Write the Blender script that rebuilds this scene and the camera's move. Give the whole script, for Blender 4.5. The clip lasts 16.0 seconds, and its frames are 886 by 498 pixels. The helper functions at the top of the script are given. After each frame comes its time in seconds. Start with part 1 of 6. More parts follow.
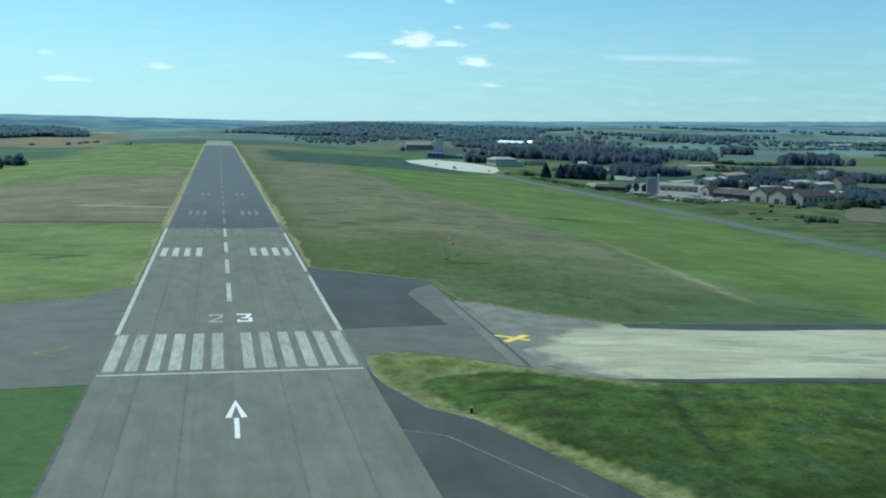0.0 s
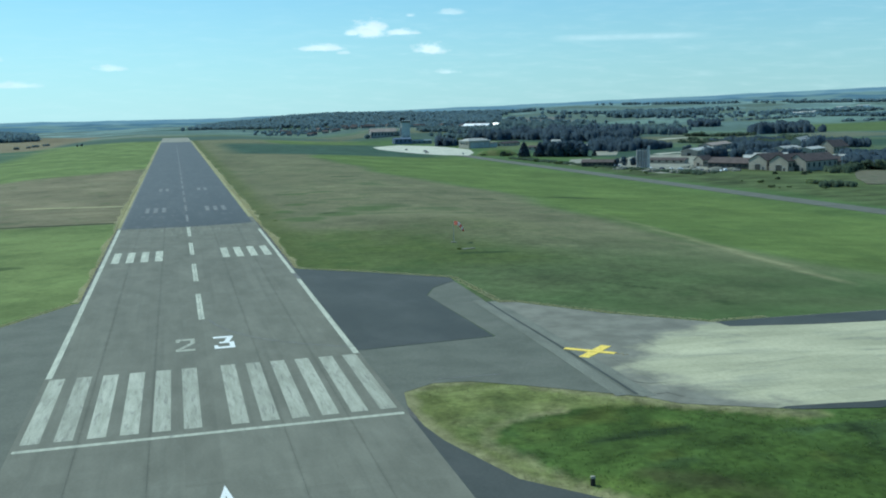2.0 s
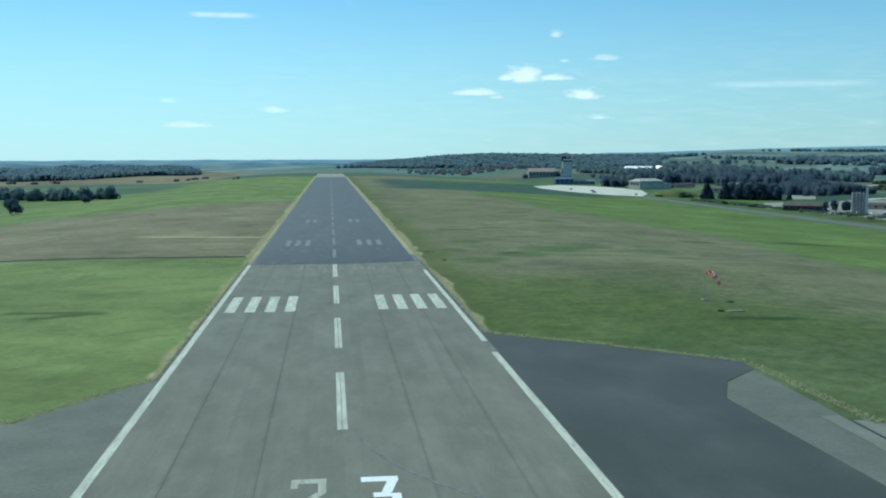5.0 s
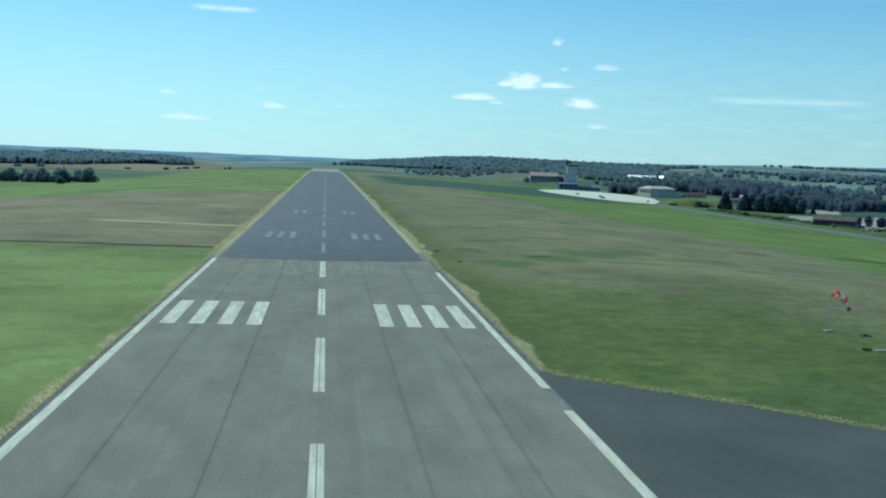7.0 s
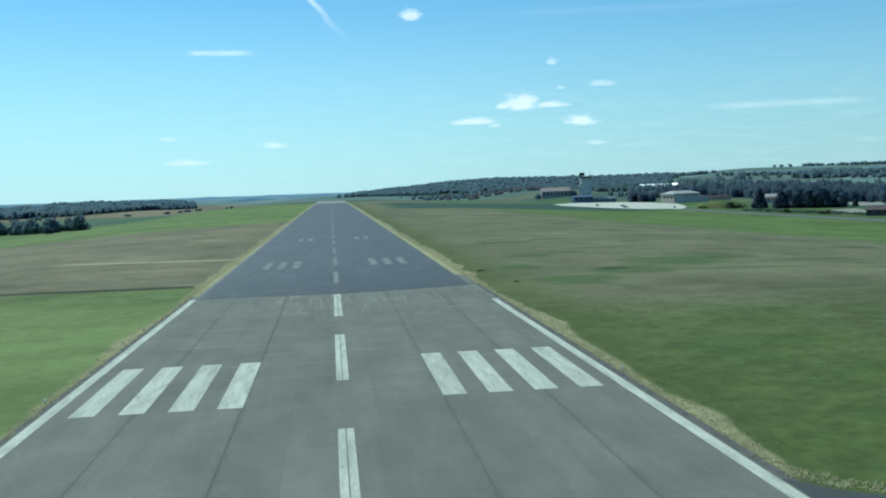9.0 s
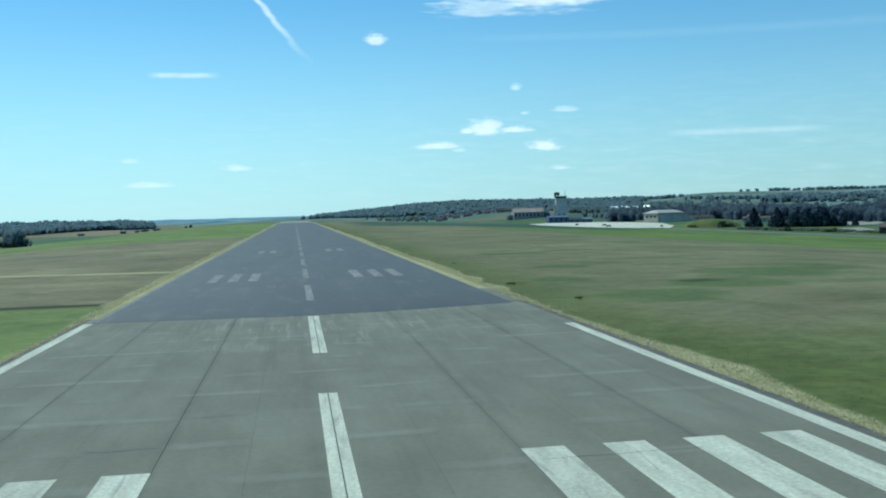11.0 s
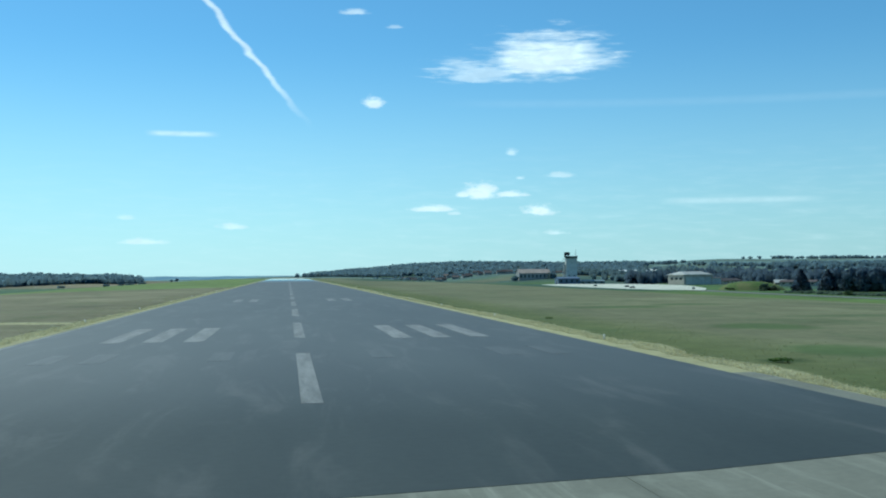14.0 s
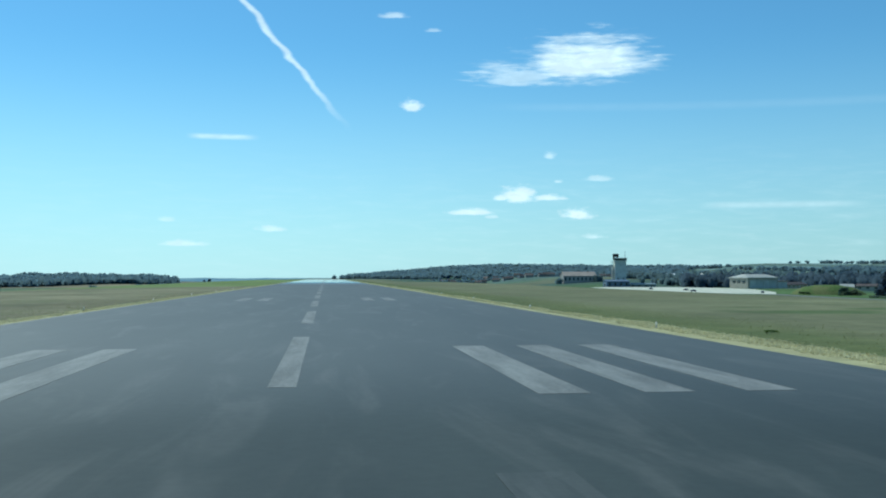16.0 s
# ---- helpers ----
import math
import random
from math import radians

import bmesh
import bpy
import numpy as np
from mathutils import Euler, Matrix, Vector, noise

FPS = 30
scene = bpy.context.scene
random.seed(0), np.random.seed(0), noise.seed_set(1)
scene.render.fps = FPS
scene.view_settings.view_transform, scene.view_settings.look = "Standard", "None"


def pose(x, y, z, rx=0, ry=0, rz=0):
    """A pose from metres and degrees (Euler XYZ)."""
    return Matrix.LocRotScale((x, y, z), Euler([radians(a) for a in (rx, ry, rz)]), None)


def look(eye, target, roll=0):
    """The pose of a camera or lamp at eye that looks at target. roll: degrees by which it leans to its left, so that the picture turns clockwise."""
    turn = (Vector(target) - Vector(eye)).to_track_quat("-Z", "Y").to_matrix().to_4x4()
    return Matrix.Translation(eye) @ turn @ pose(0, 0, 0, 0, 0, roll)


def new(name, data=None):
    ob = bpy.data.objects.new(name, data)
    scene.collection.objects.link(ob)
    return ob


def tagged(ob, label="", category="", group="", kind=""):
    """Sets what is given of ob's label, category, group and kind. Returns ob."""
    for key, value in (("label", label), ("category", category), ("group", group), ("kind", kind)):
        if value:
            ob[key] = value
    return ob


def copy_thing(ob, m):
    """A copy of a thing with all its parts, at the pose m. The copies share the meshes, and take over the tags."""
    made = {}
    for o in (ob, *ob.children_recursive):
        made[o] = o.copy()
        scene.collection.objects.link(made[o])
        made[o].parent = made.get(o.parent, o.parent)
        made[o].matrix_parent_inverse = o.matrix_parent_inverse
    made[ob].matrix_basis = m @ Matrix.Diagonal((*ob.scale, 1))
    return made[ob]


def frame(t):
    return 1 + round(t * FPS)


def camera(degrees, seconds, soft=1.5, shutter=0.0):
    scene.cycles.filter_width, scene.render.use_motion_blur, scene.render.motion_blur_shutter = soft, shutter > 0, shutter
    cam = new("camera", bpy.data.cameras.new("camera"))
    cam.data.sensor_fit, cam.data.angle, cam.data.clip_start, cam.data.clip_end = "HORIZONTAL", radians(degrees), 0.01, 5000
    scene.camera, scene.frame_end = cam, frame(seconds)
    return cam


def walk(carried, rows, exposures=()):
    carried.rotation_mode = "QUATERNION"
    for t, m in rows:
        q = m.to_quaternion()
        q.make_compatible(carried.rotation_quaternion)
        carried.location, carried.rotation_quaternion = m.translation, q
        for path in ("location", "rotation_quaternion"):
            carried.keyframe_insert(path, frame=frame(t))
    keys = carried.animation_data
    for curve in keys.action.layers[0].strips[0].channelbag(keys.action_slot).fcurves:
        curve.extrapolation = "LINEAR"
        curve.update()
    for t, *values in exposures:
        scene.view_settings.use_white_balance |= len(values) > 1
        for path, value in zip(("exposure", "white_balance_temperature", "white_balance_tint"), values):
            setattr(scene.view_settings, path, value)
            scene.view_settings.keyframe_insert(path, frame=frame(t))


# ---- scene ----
EXPOSURE, KELVIN, TINT = 0.08, 5700, -8
SKY, SUN = 0.1, 3.5
SKYTONE, HORIZON, HAZE_SHARE = (0.75, 1.04, 1.1), (5.25, 7.25, 8.1), 0.78
CLOUD = (10.0, 10.5, 11.0)
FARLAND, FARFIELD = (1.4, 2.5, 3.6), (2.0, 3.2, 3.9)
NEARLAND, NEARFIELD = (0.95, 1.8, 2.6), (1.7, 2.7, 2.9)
# ---------- camera ----------
cam = camera(48.5, 16.0, 2.0)
PATH = [
    (0, (-2.634, -167.842, 42.851), (-2.188, -165.909, 42.599), 1.5),
    (0.5, (-2.659, -154.458, 40.835), (-2.212, -152.524, 40.59), 1.1),
    (1, (-2.747, -140.465, 39.091), (-2.285, -138.537, 38.834), 0.3),
    (1.5, (-2.717, -127.535, 37.55), (-2.215, -125.622, 37.249), 0.4),
    (2, (-2.979, -113.941, 36.234), (-2.464, -112.028, 35.958), -1.3),
    (2.5, (-2.758, -100.076, 34.48), (-2.469, -98.113, 34.23), -0.1),
    (3, (-2.281, -86.617, 33.12), (-2.078, -84.644, 32.862), 1.5),
    (3.5, (-2.094, -73.671, 32.121), (-1.841, -71.7, 31.894), 1.0),
    (4, (-1.717, -59.517, 30.569), (-1.52, -57.536, 30.376), -0.4),
    (4.2, (-1.557, -54.15, 29.979), (-1.343, -52.171, 29.783), -1.3),
    (6.3, (-0.182, 1.617, 23.727), (0.086, 3.592, 23.569), 3.0),
    (6.5, (-0.114, 6.832, 23.126), (0.158, 8.807, 22.966), 3.2),
    (7, (0.032, 20.037, 21.684), (0.273, 22.014, 21.506), 2.3),
    (7.5, (0.011, 32.926, 20.293), (0.226, 34.909, 20.136), 1.3),
    (8, (-0.06, 45.747, 18.828), (0.153, 47.729, 18.665), 0.2),
    (8.5, (-0.173, 58.848, 17.382), (0.023, 60.833, 17.237), -0.7),
    (8.7, (-0.248, 63.93, 16.793), (-0.05, 65.916, 16.658), -1.5),
    (10.8, (-1.42, 119.85, 10.76), (-1.109, 121.825, 10.673), -1.7),
    (11, (-1.554, 125.135, 10.187), (-1.257, 127.112, 10.109), -1.7),
    (11.5, (-1.845, 136.267, 9.397), (-1.562, 138.244, 9.29), -2.0),
    (12, (-1.83, 148.648, 8.162), (-1.625, 150.636, 8.099), -4.1),
    (12.5, (-1.95, 161.896, 7.14), (-1.725, 163.883, 7.098), -5.2),
    (13, (-1.986, 175.179, 6.521), (-1.695, 177.158, 6.518), -4.1),
    (13.5, (-1.52, 188.497, 6.049), (-1.18, 190.467, 6.103), -1.6),
    (14, (-0.962, 201.858, 5.272), (-0.65, 203.833, 5.321), -0.5),
    (14.5, (-0.432, 215.235, 4.51), (-0.128, 217.211, 4.554), -2.4),
    (15, (0.146, 228.832, 3.965), (0.434, 230.81, 4.003), -1.9),
    (15.5, (0.822, 240.828, 3.695), (1.073, 242.811, 3.758), -0.4),
    (16, (1.355, 253.44, 3.455), (1.592, 255.426, 3.511), -0.1),
]
walk(cam, [(t, look(eye, target, roll)) for t, eye, target, roll in PATH],
     exposures=[(0.0, EXPOSURE, KELVIN, TINT), (16.0, EXPOSURE, KELVIN, TINT)])

# ---------- light ----------
SUN_SIDE, SUN_HEIGHT = -42.0, 52.0   # degrees to the right of +y, degrees up


def nd(tree, kind, **sockets):
    """A node, with its inputs set from numbers, tuples or other sockets (i0, i1 ... or by name)."""
    node = tree.nodes.new(kind)
    for key, value in sockets.items():
        s = node.inputs[int(key[1:])] if key[0] == "i" and key[1:].isdigit() else node.inputs[key.replace("_", " ")]
        if isinstance(value, bpy.types.NodeSocket):
            tree.links.new(value, s)
        else:
            s.default_value = value
    return node


def calc(tree, op, a, b=0.0, c=0.0):
    node = tree.nodes.new("ShaderNodeMath")
    node.operation = op
    for s, value in zip(node.inputs, (a, b, c)):
        if isinstance(value, bpy.types.NodeSocket):
            tree.links.new(value, s)
        else:
            s.default_value = value
    return node.outputs[0]


def blend(tree, factor, a, b, how="MIX"):
    node = tree.nodes.new("ShaderNodeMix")
    node.data_type, node.blend_type = "RGBA", how
    for s, value in ((node.inputs[0], factor), (node.inputs[6], a), (node.inputs[7], b)):
        if isinstance(value, bpy.types.NodeSocket):
            tree.links.new(value, s)
        else:
            s.default_value = (*value, 1) if isinstance(value, tuple) and len(value) == 3 else value
    return node.outputs[2]


def ramp(tree, value, low, high, out_low=0.0, out_high=1.0, smooth=True):
    node = tree.nodes.new("ShaderNodeMapRange")
    node.interpolation_type = "SMOOTHSTEP" if smooth else "LINEAR"
    for s, v in zip(node.inputs, (value, low, high, out_low, out_high)):
        if isinstance(v, bpy.types.NodeSocket):
            tree.links.new(v, s)
        else:
            s.default_value = v
    return node.outputs[0]


world = bpy.data.worlds.new("sky")
scene.world = world
world.use_nodes = True
wt = world.node_tree
sky = wt.nodes.new("ShaderNodeTexSky")
sky.sky_type, sky.sun_disc = "NISHITA", False
sky.sun_elevation, sky.sun_rotation = radians(SUN_HEIGHT), radians(SUN_SIDE)
sky.air_density, sky.dust_density, sky.ozone_density, sky.altitude = 1.0, 0.15, 4.0, 300
spot = nd(wt, "ShaderNodeSeparateXYZ", i0=wt.nodes.new("ShaderNodeTexCoord").outputs["Generated"])
AZ = calc(wt, "MULTIPLY", calc(wt, "ARCTAN2", spot.outputs[0], spot.outputs[1]), 57.2958)
EL = calc(wt, "MULTIPLY", calc(wt, "ARCSINE", spot.outputs[2]), 57.2958)
flat = nd(wt, "ShaderNodeCombineXYZ", i0=AZ, i1=calc(wt, "MULTIPLY", EL, 2.2), i2=0.0).outputs[0]


def grain(tree, where, scale, detail=5.0, rough=0.6, distort=0.0):
    n = tree.nodes.new("ShaderNodeTexNoise")
    tree.links.new(where, n.inputs["Vector"])
    n.inputs["Scale"].default_value, n.inputs["Detail"].default_value = scale, detail
    n.inputs["Roughness"].default_value, n.inputs["Distortion"].default_value = rough, distort
    return n.outputs[0]


puff = grain(wt, flat, 0.9, 6, 0.62)
wisp_at = nd(wt, "ShaderNodeCombineXYZ", i0=calc(wt, "MULTIPLY", AZ, 0.22), i1=calc(wt, "MULTIPLY_ADD", AZ, 0.03, calc(wt, "MULTIPLY", EL, 1.5)), i2=0.0).outputs[0]
wisp = grain(wt, wisp_at, 1.8, 7, 0.62, 0.3)


def puff_cloud(az, el, wide, high, strength=1.0, ragged=1.2, field=None):
    """A cloud round a direction in the sky, flatter below than above."""
    dx = calc(wt, "DIVIDE", calc(wt, "SUBTRACT", AZ, az), wide)
    dy = calc(wt, "SUBTRACT", EL, el)
    dy = calc(wt, "MAXIMUM", calc(wt, "DIVIDE", dy, high), calc(wt, "DIVIDE", calc(wt, "MULTIPLY", dy, -1.0), high * 0.45))
    d = calc(wt, "SQRT", calc(wt, "ADD", calc(wt, "MULTIPLY", dx, dx), calc(wt, "MULTIPLY", dy, dy)))
    d = calc(wt, "ADD", d, calc(wt, "MULTIPLY", calc(wt, "SUBTRACT", field or puff, 0.5), ragged * 2))
    return ramp(wt, d, 1.2, 0.3, 0.0, strength * 0.86)


masks = [puff_cloud(*row) for row in (
    (11.2, 4.55, 1.15, 0.75), (12.9, 4.5, 1.0, 0.28, 0.9), (10.2, 4.5, 0.6, 0.3, 0.9), (14.6, 3.5, 0.95, 0.5), (8.4, 3.7, 1.4, 0.32, 0.9), (9.7, 3.45, 0.4, 0.15, 0.5),
    (15.6, 2.25, 0.8, 0.22, 0.55), (13.0, 6.9, 0.45, 0.35, 0.55), (15.8, 5.55, 0.9, 0.25, 0.5), (13.5, 5.45, 0.3, 0.15, 0.5), (5.0, 9.8, 0.62, 0.5, 0.95),
    (-3.1, 2.7, 0.8, 0.3, 0.6), (-9.0, 3.2, 0.6, 0.25, 0.4), (-8.0, 1.85, 1.5, 0.25, 0.6), (4.0, 14.9, 0.9, 0.25, 0.6), (6.3, 14.1, 0.5, 0.15, 0.4))]
big = puff_cloud(15.2, 12.0, 3.9, 1.9, 0.95, 0.9, wisp)
big2 = puff_cloud(11.2, 11.4, 2.8, 1.0, 0.55, 1.6, wisp)
# vapour trail: a slanting, slightly wandering line
wander = calc(wt, "MULTIPLY", calc(wt, "SUBTRACT", grain(wt, flat, 0.45, 2, 0.5), 0.5), 0.8)
off = calc(wt, "ABSOLUTE", calc(wt, "ADD", calc(wt, "SUBTRACT", AZ, calc(wt, "MULTIPLY_ADD", EL, -0.86, 8.68)), wander))
trail = calc(wt, "MULTIPLY", ramp(wt, off, 0.34, 0.05), calc(wt, "MULTIPLY", ramp(wt, EL, 8.2, 12.0), ramp(wt, EL, 40.0, 20.0)))
trail = calc(wt, "MULTIPLY", trail, 0.62)
# thin high streaks: a veil low on the right, a long faint line above it
veil = calc(wt, "MULTIPLY", ramp(wt, wisp, 0.4, 0.85, 0.0, 0.16), calc(wt, "MULTIPLY", ramp(wt, EL, 9.0, 2.5), ramp(wt, AZ, -30.0, 25.0, 0.35, 1.0)))
line = calc(wt, "ABSOLUTE", calc(wt, "SUBTRACT", EL, calc(wt, "MULTIPLY_ADD", AZ, -0.012, 4.25)))
line = calc(wt, "MULTIPLY", ramp(wt, line, 0.28, 0.02), calc(wt, "MULTIPLY", ramp(wt, AZ, 21.0, 23.0), ramp(wt, AZ, 31.0, 28.0, 0.0, 0.26)))
line2 = calc(wt, "ABSOLUTE", calc(wt, "SUBTRACT", EL, calc(wt, "MULTIPLY_ADD", AZ, -0.02, 10.0)))
line2 = calc(wt, "MULTIPLY", ramp(wt, line2, 0.35, 0.02), ramp(wt, AZ, 8.0, 14.0, 0.0, 0.05))
# short streak on the left: a windscreen reflection painted into the sky
line3 = calc(wt, "ABSOLUTE", calc(wt, "SUBTRACT", EL, 7.95))
line3 = calc(wt, "MULTIPLY", ramp(wt, line3, 0.22, 0.02), calc(wt, "MULTIPLY", ramp(wt, AZ, -8.0, -7.0), ramp(wt, AZ, -3.6, -5.0, 0.0, 0.45)))
cover = big
for m in masks + [big2, trail, veil, line, line2, line3]:
    cover = calc(wt, "MAXIMUM", cover, m)
shade = ramp(wt, puff, 0.35, 0.7, 0.86, 1.05)
cloud = nd(wt, "ShaderNodeCombineXYZ", i0=calc(wt, "MULTIPLY", shade, CLOUD[0]), i1=calc(wt, "MULTIPLY", shade, CLOUD[1]), i2=calc(wt, "MULTIPLY", shade, CLOUD[2])).outputs[0]
air = blend(wt, 1.0, sky.outputs[0], SKYTONE, "MULTIPLY")
side = ramp(wt, AZ, -12.0, 36.0, 1.07, 0.8)
haze = nd(wt, "ShaderNodeCombineXYZ", i0=calc(wt, "MULTIPLY", side, HORIZON[0]), i1=calc(wt, "MULTIPLY", side, HORIZON[1]), i2=calc(wt, "MULTIPLY", side, HORIZON[2])).outputs[0]
air = blend(wt, ramp(wt, EL, 14.0, -2.0, 0.0, HAZE_SHARE), air, haze)
col = blend(wt, cover, air, cloud)
# the farthest land, beyond the ground sheet, drawn into the sky with distance haze in its colours
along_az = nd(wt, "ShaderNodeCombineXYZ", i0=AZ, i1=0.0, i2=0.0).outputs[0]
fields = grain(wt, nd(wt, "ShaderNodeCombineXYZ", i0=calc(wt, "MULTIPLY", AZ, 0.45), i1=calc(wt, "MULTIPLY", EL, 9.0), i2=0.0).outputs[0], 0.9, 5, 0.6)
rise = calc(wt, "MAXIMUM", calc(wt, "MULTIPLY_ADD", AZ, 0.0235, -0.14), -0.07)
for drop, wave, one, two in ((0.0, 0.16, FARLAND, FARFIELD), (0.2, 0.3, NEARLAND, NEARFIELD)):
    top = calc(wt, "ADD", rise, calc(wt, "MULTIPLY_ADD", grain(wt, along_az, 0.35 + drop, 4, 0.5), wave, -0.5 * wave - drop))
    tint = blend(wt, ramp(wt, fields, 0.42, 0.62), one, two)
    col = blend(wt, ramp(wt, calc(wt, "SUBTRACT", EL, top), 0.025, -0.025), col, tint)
bg = wt.nodes["Background"]
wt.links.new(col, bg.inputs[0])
bg.inputs[1].default_value = SKY

sun = new("sun", bpy.data.lights.new("sun", "SUN"))
sun.data.energy, sun.data.angle, sun.data.color = SUN, radians(0.5), (1.0, 0.94, 0.82)
a, e = radians(SUN_SIDE), radians(SUN_HEIGHT)
sun.matrix_world = look((0, 0, 300), (-math.sin(a) * math.cos(e) * 100, -math.cos(a) * math.cos(e) * 100, 300 - math.sin(e) * 100))


# ---------- materials ----------
def mat(name, a, b, scale=1.0, fine=None, rough=0.85, bump=0.15, bump_scale=None, stretch=(1, 1, 1), spread=0.0, metal=0.0, attr=None, stain=None, spec=0.3, island=False, through_light=0.0, mid=0.0, speck=0.21):
    """Two colours mixed by a broad noise, darkened and lightened by a fine one, with relief. stretch: of the broad noise, in world axes.
    spread: brightness spread from object to object. attr: a colour attribute that gives the base colour. stain: (colour, scale, amount)."""
    m = bpy.data.materials.new(name)
    m.use_nodes = True
    t = m.node_tree
    where = t.nodes.new("ShaderNodeNewGeometry").outputs["Position"]
    long = nd(t, "ShaderNodeVectorMath", i0=where, i1=tuple(stretch))
    long.operation = "MULTIPLY"
    n1 = ramp(t, grain(t, long.outputs[0], scale, 6, 0.62), 0.3, 0.7)
    base = blend(t, n1, a, b)
    if attr:
        at = t.nodes.new("ShaderNodeAttribute")
        at.attribute_name = attr
        base = blend(t, 1.0, at.outputs["Color"], base, "MULTIPLY")
    if stain:
        s = ramp(t, grain(t, long.outputs[0], stain[1], 4, 0.65, 0.6), 0.5, 0.72, 0.0, stain[2])
        base = blend(t, s, base, stain[0])
    if mid:
        k = ramp(t, grain(t, where, mid, 5, 0.65), 0.3, 0.7, -1.0, 1.0)
        k = calc(t, "MULTIPLY_ADD", calc(t, "ADD", k, calc(t, "MULTIPLY", ramp(t, grain(t, where, mid * 3.4, 4, 0.65), 0.3, 0.7, -1.0, 1.0), 0.6)), at.outputs["Alpha"], 1.0)
        base = blend(t, 1.0, base, nd(t, "ShaderNodeCombineXYZ", i0=k, i1=k, i2=k).outputs[0], "MULTIPLY")
    fine = fine or scale * 9
    n2 = grain(t, where, fine, 4, 0.7)
    base = blend(t, 1.0, base, nd(t, "ShaderNodeCombineXYZ", i0=(k := ramp(t, n2, 0.25, 0.75, 1 - speck, 1 + speck)), i1=k, i2=k).outputs[0], "MULTIPLY")
    if spread or island:
        r = t.nodes.new("ShaderNodeNewGeometry").outputs["Random Per Island"] if island else t.nodes.new("ShaderNodeObjectInfo").outputs["Random"]
        k = ramp(t, r, 0.0, 1.0, 1 - spread, 1 + spread, False)
        base = blend(t, 1.0, base, nd(t, "ShaderNodeCombineXYZ", i0=k, i1=k, i2=k).outputs[0], "MULTIPLY")
    p = t.nodes["Principled BSDF"]
    t.links.new(base, p.inputs["Base Color"])
    p.inputs["Roughness"].default_value, p.inputs["Metallic"].default_value = rough, metal
    p.inputs["Specular IOR Level"].default_value = spec
    if bump:
        bp = nd(t, "ShaderNodeBump", Strength=bump, Distance=0.05, Height=grain(t, where, bump_scale or fine, 4, 0.6))
        t.links.new(bp.outputs[0], p.inputs["Normal"])
    if through_light:
        mix = nd(t, "ShaderNodeMixShader", i0=through_light, i1=p.outputs[0], i2=nd(t, "ShaderNodeBsdfTranslucent", Color=base).outputs[0])
        t.links.new(mix.outputs[0], t.nodes["Material Output"].inputs[0])
    return m


M_GRASS = mat("grass_ground", (0.86, 0.87, 0.86), (1.13, 1.11, 1.1), 0.035, 0.6, 0.95, 0.5, 1.5, (1, 0.55, 1), attr="tone", stain=((0.06, 0.1, 0.035), 0.09, 0.4), spec=0.1, mid=0.28, speck=0.12)
M_ASPHALT = mat("worn_grey_asphalt", (0.154, 0.157, 0.127), (0.187, 0.189, 0.154), 0.18, 3.0, 0.85, 0.12, 40, (1, 0.3, 1), 0.05, stain=((0.212, 0.22, 0.182), 0.5, 0.35), spec=0.15, speck=0.08)
# pale worn streaks and patches where the older lanes end
t = M_ASPHALT.node_tree
base = t.nodes["Principled BSDF"].inputs["Base Color"].links[0].from_socket
at = t.nodes.new("ShaderNodeNewGeometry").outputs["Position"]
xyz = nd(t, "ShaderNodeSeparateXYZ", i0=at).outputs
streak = grain(t, nd(t, "ShaderNodeCombineXYZ", i0=calc(t, "MULTIPLY", xyz[0], 1.5), i1=calc(t, "MULTIPLY", xyz[1], 0.09), i2=0.0).outputs[0], 1.0, 4, 0.65)
patch = grain(t, nd(t, "ShaderNodeCombineXYZ", i0=calc(t, "MULTIPLY", xyz[0], 0.4), i1=calc(t, "MULTIPLY", xyz[1], 0.22), i2=3.0).outputs[0], 1.0, 5, 0.6)
zone = calc(t, "MULTIPLY", ramp(t, xyz[1], 188.0, 212.0), ramp(t, calc(t, "ABSOLUTE", xyz[0]), 17.0, 8.0, 0.4, 1.0))
worn = calc(t, "MULTIPLY", zone, calc(t, "MAXIMUM", ramp(t, streak, 0.52, 0.66, 0.0, 0.6), ramp(t, patch, 0.55, 0.68, 0.0, 0.4)))
base = blend(t, worn, base, (0.27, 0.277, 0.228))
# darker bands of tyre rubber and oil along the lanes
rubber = grain(t, nd(t, "ShaderNodeCombineXYZ", i0=calc(t, "MULTIPLY", xyz[0], 0.55), i1=calc(t, "MULTIPLY", xyz[1], 0.012), i2=7.0).outputs[0], 1.0, 4, 0.6)
base = blend(t, ramp(t, rubber, 0.5, 0.72, 0.0, 0.3), base, (0.104, 0.108, 0.09))
# tar that has bled out along the joints between the lanes
off_axis = calc(t, "ABSOLUTE", xyz[0])
bleed = calc(t, "MINIMUM", calc(t, "ABSOLUTE", calc(t, "SUBTRACT", off_axis, 7.6)), calc(t, "ABSOLUTE", calc(t, "SUBTRACT", off_axis, 15.5)))
bleed = calc(t, "MULTIPLY_ADD", calc(t, "SUBTRACT", grain(t, at, 0.35, 4, 0.6), 0.5), 1.1, bleed)
base = blend(t, ramp(t, bleed, 0.42, 0.02, 0.0, 0.28), base, (0.088, 0.092, 0.076))
